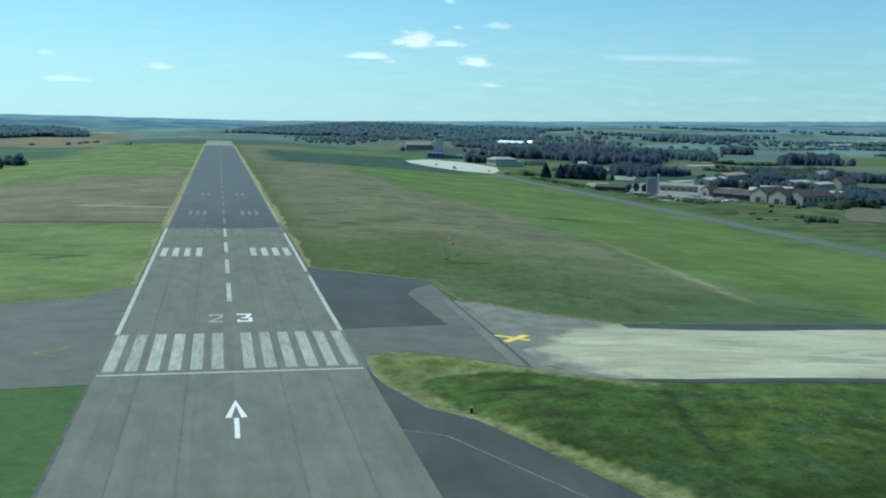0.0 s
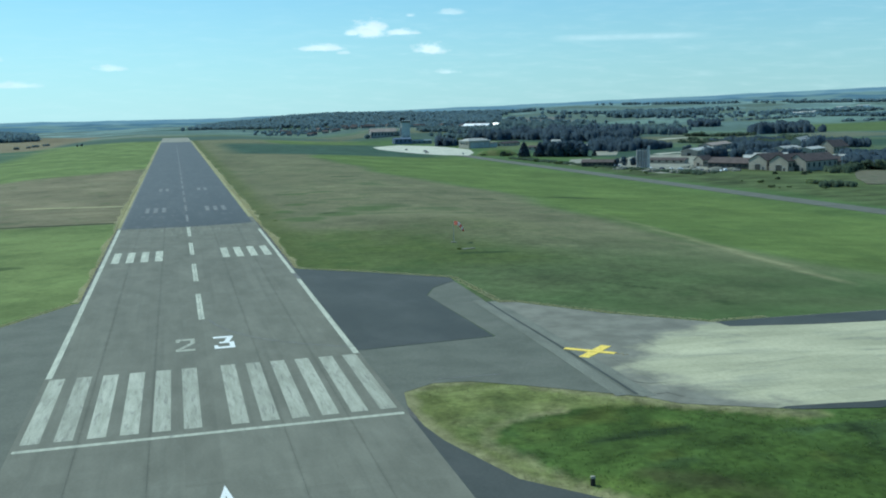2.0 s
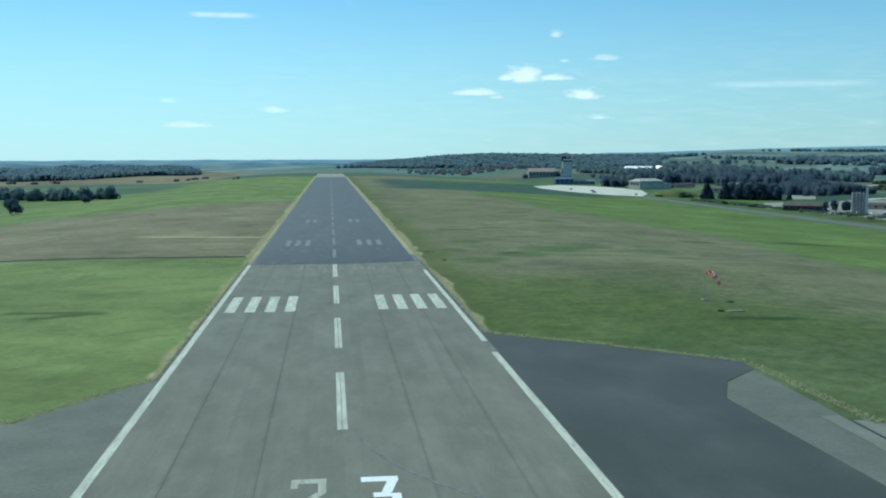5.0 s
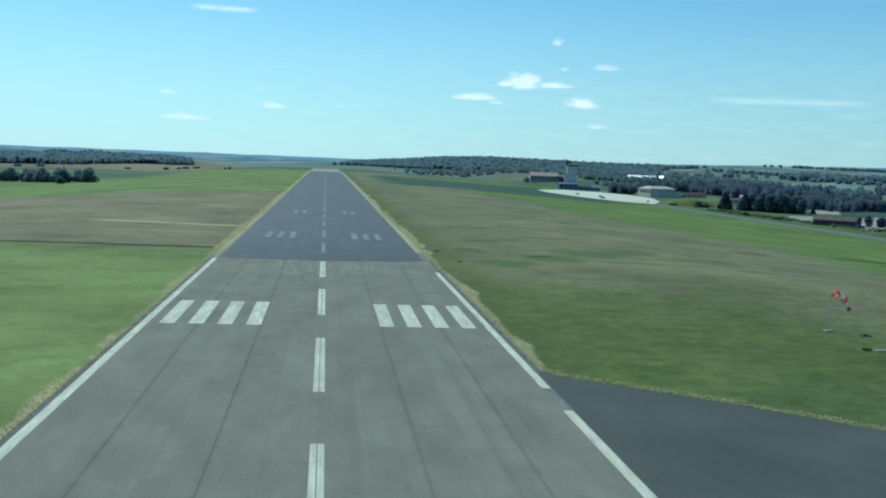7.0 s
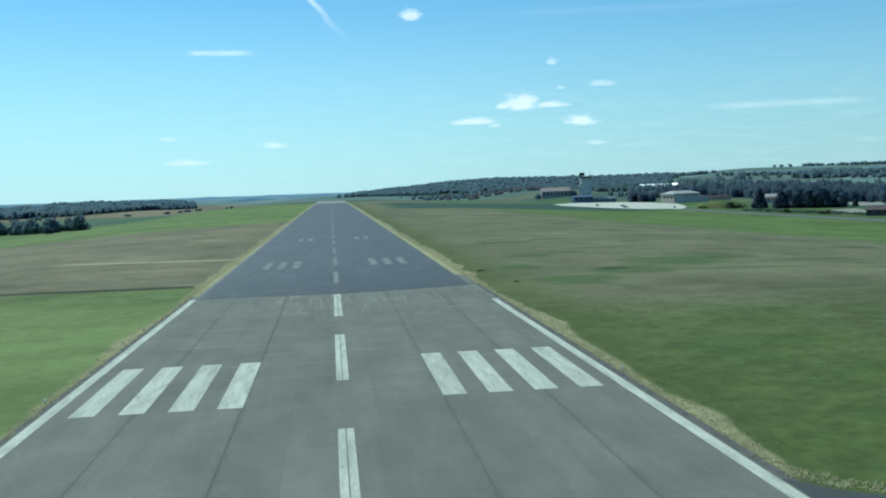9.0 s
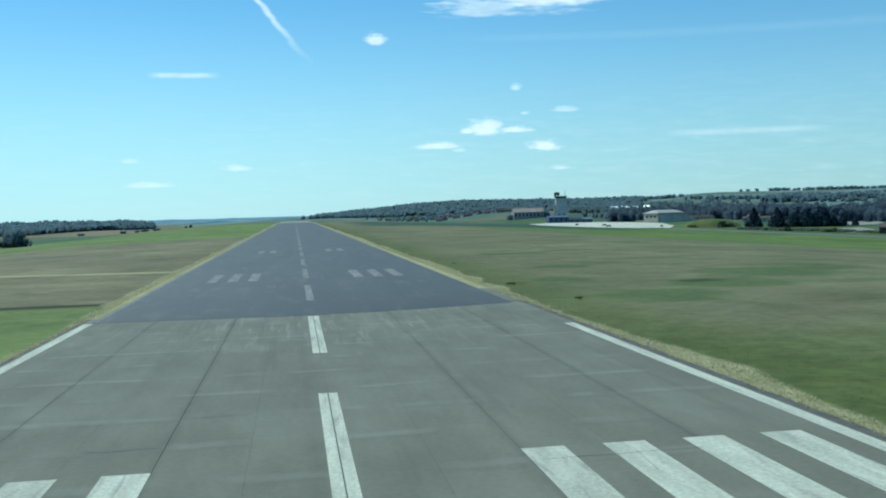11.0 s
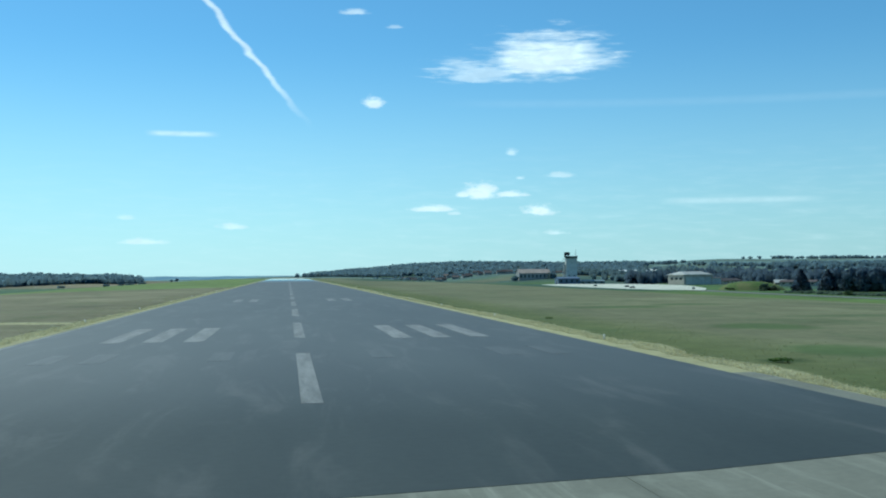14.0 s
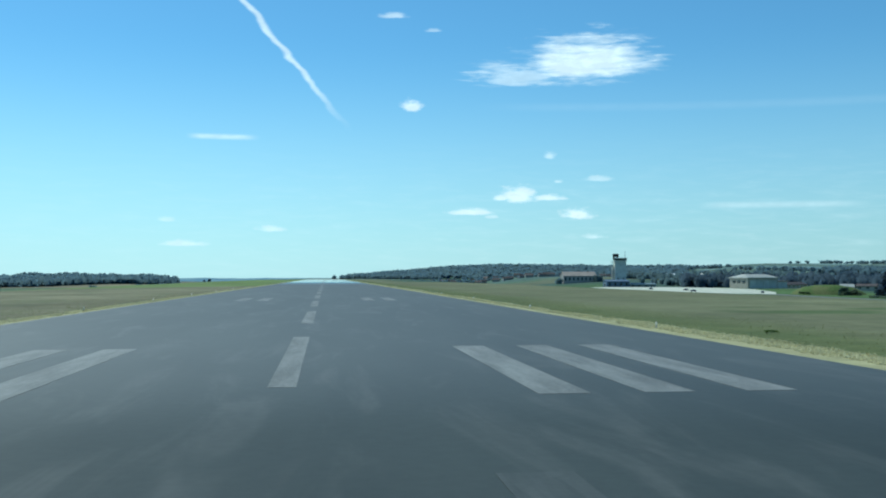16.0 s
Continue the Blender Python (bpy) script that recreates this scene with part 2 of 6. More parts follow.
# pale worn bands across the lanes, over the joints of the old slabs below, with a darker line of dirt beside them
bay = calc(t, "ADD", calc(t, "DIVIDE", calc(t, "SUBTRACT", xyz[1], 183.0), 6.42), calc(t, "MULTIPLY", calc(t, "SUBTRACT", grain(t, at, 0.25, 4, 0.6), 0.5), 0.22))
bay = calc(t, "SUBTRACT", calc(t, "FRACT", calc(t, "ADD", bay, 0.5)), 0.5)
lane_part = grain(t, nd(t, "ShaderNodeCombineXYZ", i0=calc(t, "MULTIPLY", xyz[0], 0.26), i1=calc(t, "MULTIPLY", xyz[1], 0.16), i2=11.0).outputs[0], 1.0, 3, 0.5)
bands = ramp(t, xyz[1], 130.0, 185.0, 0.08, 0.42)
base = blend(t, calc(t, "MULTIPLY", ramp(t, calc(t, "ABSOLUTE", bay), 0.11, 0.03), calc(t, "MULTIPLY", ramp(t, lane_part, 0.44, 0.62), bands)), base, (0.25, 0.257, 0.212))
base = blend(t, calc(t, "MULTIPLY", ramp(t, calc(t, "ABSOLUTE", calc(t, "ADD", bay, 0.13)), 0.06, 0.01), calc(t, "MULTIPLY", ramp(t, lane_part, 0.42, 0.56), calc(t, "MULTIPLY", bands, 0.35))), base, (0.1, 0.104, 0.086))
# broad lighter and darker blotches
blot = grain(t, nd(t, "ShaderNodeCombineXYZ", i0=calc(t, "MULTIPLY", xyz[0], 0.3), i1=calc(t, "MULTIPLY", xyz[1], 0.13), i2=5.0).outputs[0], 1.0, 4, 0.55)
k = ramp(t, blot, 0.32, 0.68, 0.94, 1.07)
base = blend(t, 1.0, base, nd(t, "ShaderNodeCombineXYZ", i0=k, i1=k, i2=k).outputs[0], "MULTIPLY")
t.links.new(base, t.nodes["Principled BSDF"].inputs["Base Color"])
M_DARK = mat("newer_dark_asphalt", (0.034, 0.039, 0.036), (0.049, 0.055, 0.05), 0.12, 2.5, 0.62, 0, 40, (1, 0.18, 1), stain=((0.105, 0.105, 0.098), 0.42, 0.5), speck=0.1, spec=0.34)
# gloss rises with a flatter look; at the flattest it stands in for a mirage
t = M_DARK.node_tree
flat_look = nd(t, "ShaderNodeLayerWeight", Blend=0.5).outputs["Facing"]
t.links.new(ramp(t, flat_look, 0.84, 0.94, 0.2, 0.75), t.nodes["Principled BSDF"].inputs["Specular IOR Level"])
t.links.new(ramp(t, flat_look, 0.9915, 0.9955, 0.62, 0.05), t.nodes["Principled BSDF"].inputs["Roughness"])
M_LUSH = mat("lush_grass_blades", (0.085, 0.145, 0.04), (0.14, 0.205, 0.066), 0.3, 2, 0.9, 0, spread=0.3, island=True, spec=0.1, through_light=0.45)
M_PAD = mat("dark_patched_asphalt", (0.049, 0.055, 0.05), (0.068, 0.074, 0.067), 0.1, 2.5, 0.7, 0.12, 40, (1, 0.6, 1), stain=((0.125, 0.128, 0.125), 0.1, 0.22), speck=0.12, spec=0.3)
M_OLD = mat("old_grey_apron_asphalt", (0.104, 0.112, 0.089), (0.14, 0.148, 0.119), 0.12, 2.0, 0.8, 0.15, 30, (1, 1, 1), stain=((0.185, 0.183, 0.155), 0.15, 0.3), speck=0.13)
M_JOINT = mat("tar_joint", (0.085, 0.084, 0.076), (0.13, 0.128, 0.115), 0.6, 5, 0.9, 0.1)
M_CONC = mat("pale_concrete", (0.44, 0.44, 0.36), (0.62, 0.62, 0.52), 0.07, 1.5, 0.9, 0.2, 20, (0.5, 1.6, 1), stain=((0.24, 0.25, 0.21), 0.11, 0.5))
M_SLAB = mat("washed_pale_concrete", (0.35, 0.35, 0.235), (0.51, 0.5, 0.345), 0.06, 1.5, 0.9, 0.1, 20, (0.45, 1.8, 1), spread=0.05, stain=((0.2, 0.212, 0.175), 0.1, 0.6), speck=0.1)
# the washed stretch ends in a ragged tongue; the rest is grey with dirt
t = M_SLAB.node_tree
base = t.nodes["Principled BSDF"].inputs["Base Color"].links[0].from_socket
at = t.nodes.new("ShaderNodeNewGeometry").outputs["Position"]
xyz = nd(t, "ShaderNodeSeparateXYZ", i0=at).outputs
side = calc(t, "ABSOLUTE", calc(t, "SUBTRACT", xyz[1], 5.0))
reach = calc(t, "SUBTRACT", xyz[0], calc(t, "MULTIPLY", calc(t, "MULTIPLY", side, side), 0.032))
reach = calc(t, "MULTIPLY_ADD", calc(t, "SUBTRACT", grain(t, at, 0.16, 5, 0.6), 0.5), 22.0, reach)
grey = blend(t, ramp(t, grain(t, at, 0.2, 5, 0.6), 0.3, 0.7), (0.155, 0.155, 0.128), (0.235, 0.235, 0.195))
t.links.new(blend(t, ramp(t, reach, 54.0, 63.0), grey, base), t.nodes["Principled BSDF"].inputs["Base Color"])
M_CONC2 = mat("stained_concrete", (0.215, 0.215, 0.175), (0.3, 0.3, 0.245), 0.1, 1.5, 0.9, 0.2, 20, (1, 1, 1), stain=((0.4, 0.4, 0.35), 0.2, 0.4))
M_WORN = mat("grey_worn_paint", (0.31, 0.32, 0.255), (0.45, 0.46, 0.38), 0.5, 5, 0.8, 0.15, 30, (2, 0.25, 1), 0.1, stain=((0.18, 0.178, 0.16), 0.9, 0.7))
M_WHITE = mat("worn_white_paint", (0.385, 0.4, 0.325), (0.55, 0.57, 0.465), 0.5, 5, 0.8, 0.15, 30, (2, 0.25, 1), 0.06, stain=((0.2, 0.205, 0.19), 0.9, 0.6))
M_FRESH = mat("fresh_white_paint", (0.74, 0.76, 0.74), (0.82, 0.83, 0.81), 0.8, 6, 0.7, 0.1)
M_FADED = mat("faded_white_paint", (0.115, 0.117, 0.112), (0.2, 0.202, 0.193), 0.6, 5, 0.7, 0.1, 30, (2, 0.25, 1), 0.08, stain=((0.1, 0.105, 0.105), 0.8, 0.7))
M_GHOST = mat("nearly_worn_paint", (0.054, 0.058, 0.054), (0.082, 0.085, 0.08), 0.5, 5, 0.62, 0, 30, (3, 0.3, 1), stain=((0.044, 0.049, 0.045), 0.8, 0.9), speck=0.1)
for m in (M_FADED, M_GHOST):
    t = m.node_tree
    t.links.new(ramp(t, nd(t, "ShaderNodeLayerWeight", Blend=0.5).outputs["Facing"], 0.84, 0.94, 0.2, 0.75), t.nodes["Principled BSDF"].inputs["Specular IOR Level"])
M_YELLOW = mat("yellow_paint", (0.82, 0.6, 0.1), (0.88, 0.68, 0.16), 0.8, 6, 0.8, 0.1, stain=((0.35, 0.3, 0.12), 0.9, 0.4))
M_OLDYELLOW = mat("worn_yellow_paint", (0.16, 0.145, 0.085), (0.3, 0.25, 0.11), 0.8, 6, 0.8, 0.1, stain=((0.13, 0.128, 0.11), 0.9, 0.8))
M_DRY = mat("dry_grass_blades", (0.44, 0.42, 0.25), (0.57, 0.54, 0.34), 0.3, 2, 0.9, 0, spread=0.2, island=True, spec=0.1, through_light=0.45)
M_BLADE = mat("green_grass_blades", (0.17, 0.195, 0.09), (0.235, 0.25, 0.13), 0.15, 2, 0.9, 0, spread=0.16, island=True, spec=0.1, through_light=0.45)
# the next three leaf colours are shifted to blue, with distance haze put in
M_FARLEAF = mat("hazed_far_leaves", (0.158, 0.25, 0.31), (0.19, 0.285, 0.33), 0.02, 0.3, 0.9, 0, spread=0.02, island=True, spec=0.1, through_light=0.58)
M_LEAF = mat("hazed_leaves", (0.092, 0.138, 0.19), (0.12, 0.172, 0.216), 0.12, 1.5, 0.9, 0, spread=0.06, island=True, spec=0.12, through_light=0.58)
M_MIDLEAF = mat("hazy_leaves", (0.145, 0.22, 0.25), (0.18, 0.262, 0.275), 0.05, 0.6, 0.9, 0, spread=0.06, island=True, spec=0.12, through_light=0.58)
M_LEAF2 = mat("light_leaves", (0.12, 0.175, 0.085), (0.165, 0.22, 0.115), 0.12, 1.5, 0.9, 0, spread=0.18, island=True, spec=0.12, through_light=0.58)
M_BUSH = mat("bush_leaves", (0.1, 0.15, 0.105), (0.135, 0.185, 0.13), 0.12, 1.5, 0.9, 0, spread=0.12, island=True, spec=0.12, through_light=0.58)
# needle colour blued like the woods, the haze before them painted in
M_NEEDLE = mat("hazed_conifer_needles", (0.08, 0.115, 0.16), (0.105, 0.142, 0.18), 0.12, 1.5, 0.9, 0, spread=0.18, island=True, spec=0.12, through_light=0.45)
M_BARK = mat("bark", (0.05, 0.04, 0.03), (0.1, 0.08, 0.06), 2, 12, 0.95, 0.4)
M_WALL = mat("pale_render_wall", (0.37, 0.325, 0.265), (0.46, 0.41, 0.335), 0.15, 2, 0.9, 0.15, spread=0.12, stain=((0.25, 0.23, 0.19), 0.3, 0.4))
M_DULL = mat("dull_grey_wall", (0.27, 0.26, 0.25), (0.35, 0.34, 0.325), 0.12, 2, 0.9, 0.15, stain=((0.2, 0.19, 0.18), 0.3, 0.4))
M_CREAM = mat("cream_render_wall", (0.36, 0.325, 0.275), (0.45, 0.405, 0.345), 0.12, 2, 0.9, 0.15, stain=((0.35, 0.34, 0.29), 0.3, 0.4))
M_GREYWALL = mat("grey_concrete_wall", (0.44, 0.44, 0.42), (0.56, 0.56, 0.53), 0.12, 2, 0.9, 0.15, spread=0.08, stain=((0.2, 0.2, 0.18), 0.3, 0.5))
M_ROOFRED = mat("brown_tile_roof", (0.06, 0.05, 0.05), (0.1, 0.08, 0.076), 0.3, 3, 0.85, 0.3, spread=0.25)
M_ROOFGREY = mat("grey_sheet_roof", (0.36, 0.37, 0.35), (0.48, 0.48, 0.45), 0.2, 3, 0.7, 0.2, spread=0.12)
M_ROOFPINK = mat("weathered_pinkish_roof", (0.3, 0.25, 0.22), (0.4, 0.33, 0.29), 0.2, 3, 0.8, 0.2)
M_SHEET = mat("bright_metal_roof", (0.8, 0.82, 0.82), (0.86, 0.87, 0.87), 0.3, 4, 0.35, 0.05, spec=0.6)
M_GLINT = mat("sunlit_sheet_metal", (0.86, 0.87, 0.87), (0.9, 0.9, 0.9), 0.3, 4, 0.4, 0, metal=0.85, spec=0.6, speck=0.05)
M_BLUE = mat("blue_cladding", (0.1, 0.14, 0.22), (0.13, 0.18, 0.27), 0.3, 4, 0.6, 0.1)
M_TEAL = mat("teal_cladding", (0.14, 0.19, 0.21), (0.17, 0.23, 0.25), 0.3, 4, 0.6, 0.1)
M_GLASS = mat("dark_window_glass", (0.02, 0.03, 0.035), (0.035, 0.045, 0.05), 0.5, 4, 0.08, 0, spec=0.8)
M_DOOR = mat("dark_door", (0.05, 0.05, 0.045), (0.08, 0.08, 0.07), 0.5, 4, 0.7, 0.1)
M_RED = mat("red_cloth", (0.62, 0.2, 0.15), (0.7, 0.27, 0.2), 2, 12, 0.8, 0.1, through_light=0.5)
M_CLOTH = mat("white_cloth", (0.8, 0.79, 0.76), (0.86, 0.85, 0.82), 2, 12, 0.8, 0.1, through_light=0.5)
M_BLACK = mat("black_paint", (0.015, 0.015, 0.016), (0.03, 0.03, 0.03), 2, 12, 0.5, 0.05)
M_STEEL = mat("galvanised_steel", (0.35, 0.36, 0.37), (0.48, 0.49, 0.5), 2, 12, 0.45, 0.05, metal=0.6)
M_DIRT = mat("bare_dirt", (0.11, 0.105, 0.068), (0.16, 0.148, 0.098), 0.1, 1.5, 0.95, 0.4, stain=((0.075, 0.1, 0.045), 0.12, 0.95))
M_CARWHITE = mat("white_car_paint", (0.78, 0.79, 0.8), (0.8, 0.81, 0.82), 2, 12, 0.25, 0, spec=0.6)
M_CARDARK = mat("dark_car_paint", (0.03, 0.04, 0.07), (0.05, 0.06, 0.09), 2, 12, 0.25, 0, spec=0.6)


# ---------- mesh tools ----------
class Build:
    """Gathers vertices and faces of one mesh."""

    def __init__(self):
        self.v, self.f, self.m = [], [], []

    def add(self, verts, faces, slot=0):
        n = len(self.v)
        self.v += [tuple(v) for v in verts]
        self.f += [tuple(i + n for i in face) for face in faces]
        self.m += [slot] * len(faces)
        return self

    def box(self, x0, x1, y0, y1, z0, z1, slot=0):
        return self.add([(x, y, z) for z in (z0, z1) for x, y in ((x0, y0), (x1, y0), (x1, y1), (x0, y1))],
                        [(3, 2, 1, 0), (4, 5, 6, 7), (0, 1, 5, 4), (1, 2, 6, 5), (2, 3, 7, 6), (3, 0, 4, 7)], slot)

    def chamfer(self, x0, x1, y0, y1, z0, z1, c, slot=0):
        """A block whose upper edges are cut back by c."""
        ring = lambda d, z: [(x0 + d, y0 + d, z), (x1 - d, y0 + d, z), (x1 - d, y1 - d, z), (x0 + d, y1 - d, z)]  # noqa: E731
        rings = [ring(0, z0), ring(0, z1 - c), ring(c, z1)]
        faces = [(3, 2, 1, 0), (8, 9, 10, 11)]
        for k in (0, 4):
            faces += [(k + i, k + (i + 1) % 4, k + 4 + (i + 1) % 4, k + 4 + i) for i in range(4)]
        return self.add(sum(rings, []), faces, slot)

    def tube(self, points, radii, sides=10, slot=0, cap=True):
        """A round bar through points, with a radius at each."""
        verts, faces = [], []
        pts = [Vector(p) for p in points]
        for i, p in enumerate(pts):
            d = (pts[min(i + 1, len(pts) - 1)] - pts[max(i - 1, 0)]).normalized()
            u = d.orthogonal().normalized() if abs(d.z) < 0.99 else Vector((1, 0, 0))
            w = d.cross(u).normalized()
            u = w.cross(d)
            verts += [tuple(p + radii[i] * (math.cos(q) * u + math.sin(q) * w)) for q in (2 * math.pi * k / sides for k in range(sides))]
        for i in range(len(pts) - 1):
            faces += [(i * sides + k, i * sides + (k + 1) % sides, (i + 1) * sides + (k + 1) % sides, (i + 1) * sides + k) for k in range(sides)]
        if cap:
            faces += [tuple(range(sides))[::-1], tuple(range((len(pts) - 1) * sides, len(pts) * sides))]
        return self.add(verts, faces, slot)

    def mesh(self, name, mats=(), smooth=False):
        me = bpy.data.meshes.new(name)
        me.from_pydata(self.v, [], self.f)
        for m in mats:
            me.materials.append(m)
        if len(mats) > 1:
            me.polygons.foreach_set("material_index", self.m)
        if smooth:
            me.polygons.foreach_set("use_smooth", [True] * len(me.polygons))
        me.update()
        return me


def part(name, build, material, parent=None, label="", smooth=False):
    """One mesh object, under a thing or a part."""
    mats = material if isinstance(material, (list, tuple)) else [material]
    ob = new(name, build.mesh(name, mats, smooth) if isinstance(build, Build) else build)
    if parent:
        ob.parent = parent
    return tagged(ob, label)


def step(a, b, v):
    u = np.clip((v - a) / (b - a), 0, 1)
    return u * u * (3 - 2 * u)


# ---------- ground ----------
def height(x, y):
    """Height of the land: a level plateau under the runway that falls away on both sides."""
    x, y = np.asarray(x, float), np.asarray(y, float)
    z = -9 * step(60, 270, x) - 16 * step(420, 1000, x) - 9 * step(60, 270, -x) - 5 * step(270, 900, -x)
    z = z - 4 * step(1500, 2400, y)
    far = step(300, 900, np.hypot(x, y - 300))
    z = z + far * (2.0 * np.sin(x / 170 + 1.3) * np.cos(y / 240) + 1.2 * np.sin(x / 70 + y / 110))* step(120, 300, np.abs(x))
    rough = step(25, 34, x) * step(-19, -24, y) * step(30, 36, x + 0.28 * y) * step(260, 200, x)
    z = z + rough * 0.22 * (1 + np.sin(x * 1.3 + np.sin(y * 0.9) * 2) * np.cos(y * 1.1 + x * 0.3))
    z = z + np.interp(x, (40, 131, 207, 358, 552, 629, 822, 1300), (0, 9, 22, 38, 46, 50, 48, 0)) * np.exp(-((y - 3420) / 390) ** 2)
    across, on = (x + 380) * 0.897 - (y - 2900) * 0.443, -(x + 380) * 0.443 - (y - 2900) * 0.897
    z = z + 10 * np.exp(-(across / 150) ** 2) * step(-200, 250, on) * step(1700, 1200, on)
    z = z + 1.9 * np.exp(-(((x - 290) / 110) ** 2 + ((y - 960) / 230) ** 2))
    z = z + 78 * step(1900, 4300, np.hypot(x, y)) * step(10, 24, np.degrees(np.arctan2(x, y)))
    z = z + 13 * step(1400, 1800, y) * step(2700, 2300, y) * step(270, 430, x) * step(1100, 800, x)
    return z


def land(x, y):
    return float(height(x, y))


def lines(stops):
    """Grid lines from (from, to, step) rows."""
    out = []
    for a, b, s in stops:
        n = max(1, round((b - a) / s))
        out += list(np.linspace(a, b, n + 1)[:-1])
    return np.array(out + [stops[-1][1]])


def wob(x, y, s, seed=0.0):
    return np.sin(x / s + seed) * np.cos(y / s * 0.83 + 2 * seed) + 0.5 * np.sin(x / s * 2.3 + y / s * 1.9 + seed)


BRIGHT, TALL, MID, CROP, DRY, LUSH = (np.array(c) for c in (
    (0.12, 0.172, 0.05), (0.156, 0.158, 0.091), (0.085, 0.14, 0.05), (0.05, 0.09, 0.065), (0.355, 0.34, 0.195), (0.053, 0.088, 0.021)))


def mottle(x, y, s, seed=0):
    """Smooth random field from 0 to 1 with patches about s across."""
    u, v = x / s + 1000, y / s + 1000
    i, j = np.floor(u), np.floor(v)
    f, g = step(0, 1, u - i), step(0, 1, v - j)
    at = lambda a, b: np.abs(np.modf(np.sin(a * 127.1 + b * 311.7 + seed * 74.7) * 43758.5)[0])  # noqa: E731
    return (at(i, j) * (1 - f) + at(i + 1, j) * f) * (1 - g) + (at(i, j + 1) * (1 - f) + at(i + 1, j + 1) * f) * g


def fringe(y):
    """Width of the dry strip along the runway."""
    y = np.asarray(y, float)
    return 0.5 + 1.5 * mottle(0 * y, y, 9.0, 9) + 1.1 * mottle(0 * y, y, 27.0, 4)


def off_line(x, y, points):
    """Distance from a bent line."""
    best = np.full(len(x), 1e9)
    for (ax, ay), (bx, by) in zip(points, points[1:]):
        l2 = (bx - ax) ** 2 + (by - ay) ** 2
        t = np.clip(((x - ax) * (bx - ax) + (y - ay) * (by - ay)) / l2, 0, 1)
        best = np.minimum(best, np.hypot(x - ax - t * (bx - ax), y - ay - t * (by - ay)))
    return best


def inside(x, y, points):
    """Which places lie in a closed outline."""
    hit = np.zeros(len(x), bool)
    for (ax, ay), (bx, by) in zip(points, points[1:] + points[:1]):
        if ay != by:
            hit ^= ((ay > y) != (by > y)) & (x < (bx - ax) * (y - ay) / (by - ay) + ax)
    return hit


TONGUE = [(56, -98), (45.4, -62), (40.0, -47.3), (34.6, -33), (28.4, -25.5), (24.4, -12), (23, -1), (24.5, 8.0), (28.8, 10.9), (34, 10.0), (41.4, 4.6), (49, -1.6), (55, -8.4), (68, -16.5), (115, -20), (286, -35)]
LUSH_EDGE = [(51, -62), (38.5, -35), (34.3, -30), (32, -25), (31.2, -19), (29.4, -14), (32, -9), (38, -6.5), (45, -6), (50, -6.5), (57, -11.5), (66, -18)]
TRACK = [(54, -76), (37.8, -37), (33.6, -29.5), (30.6, -20), (28.3, -14.5), (29.8, -10), (34, -7.4), (41, -5.6)]


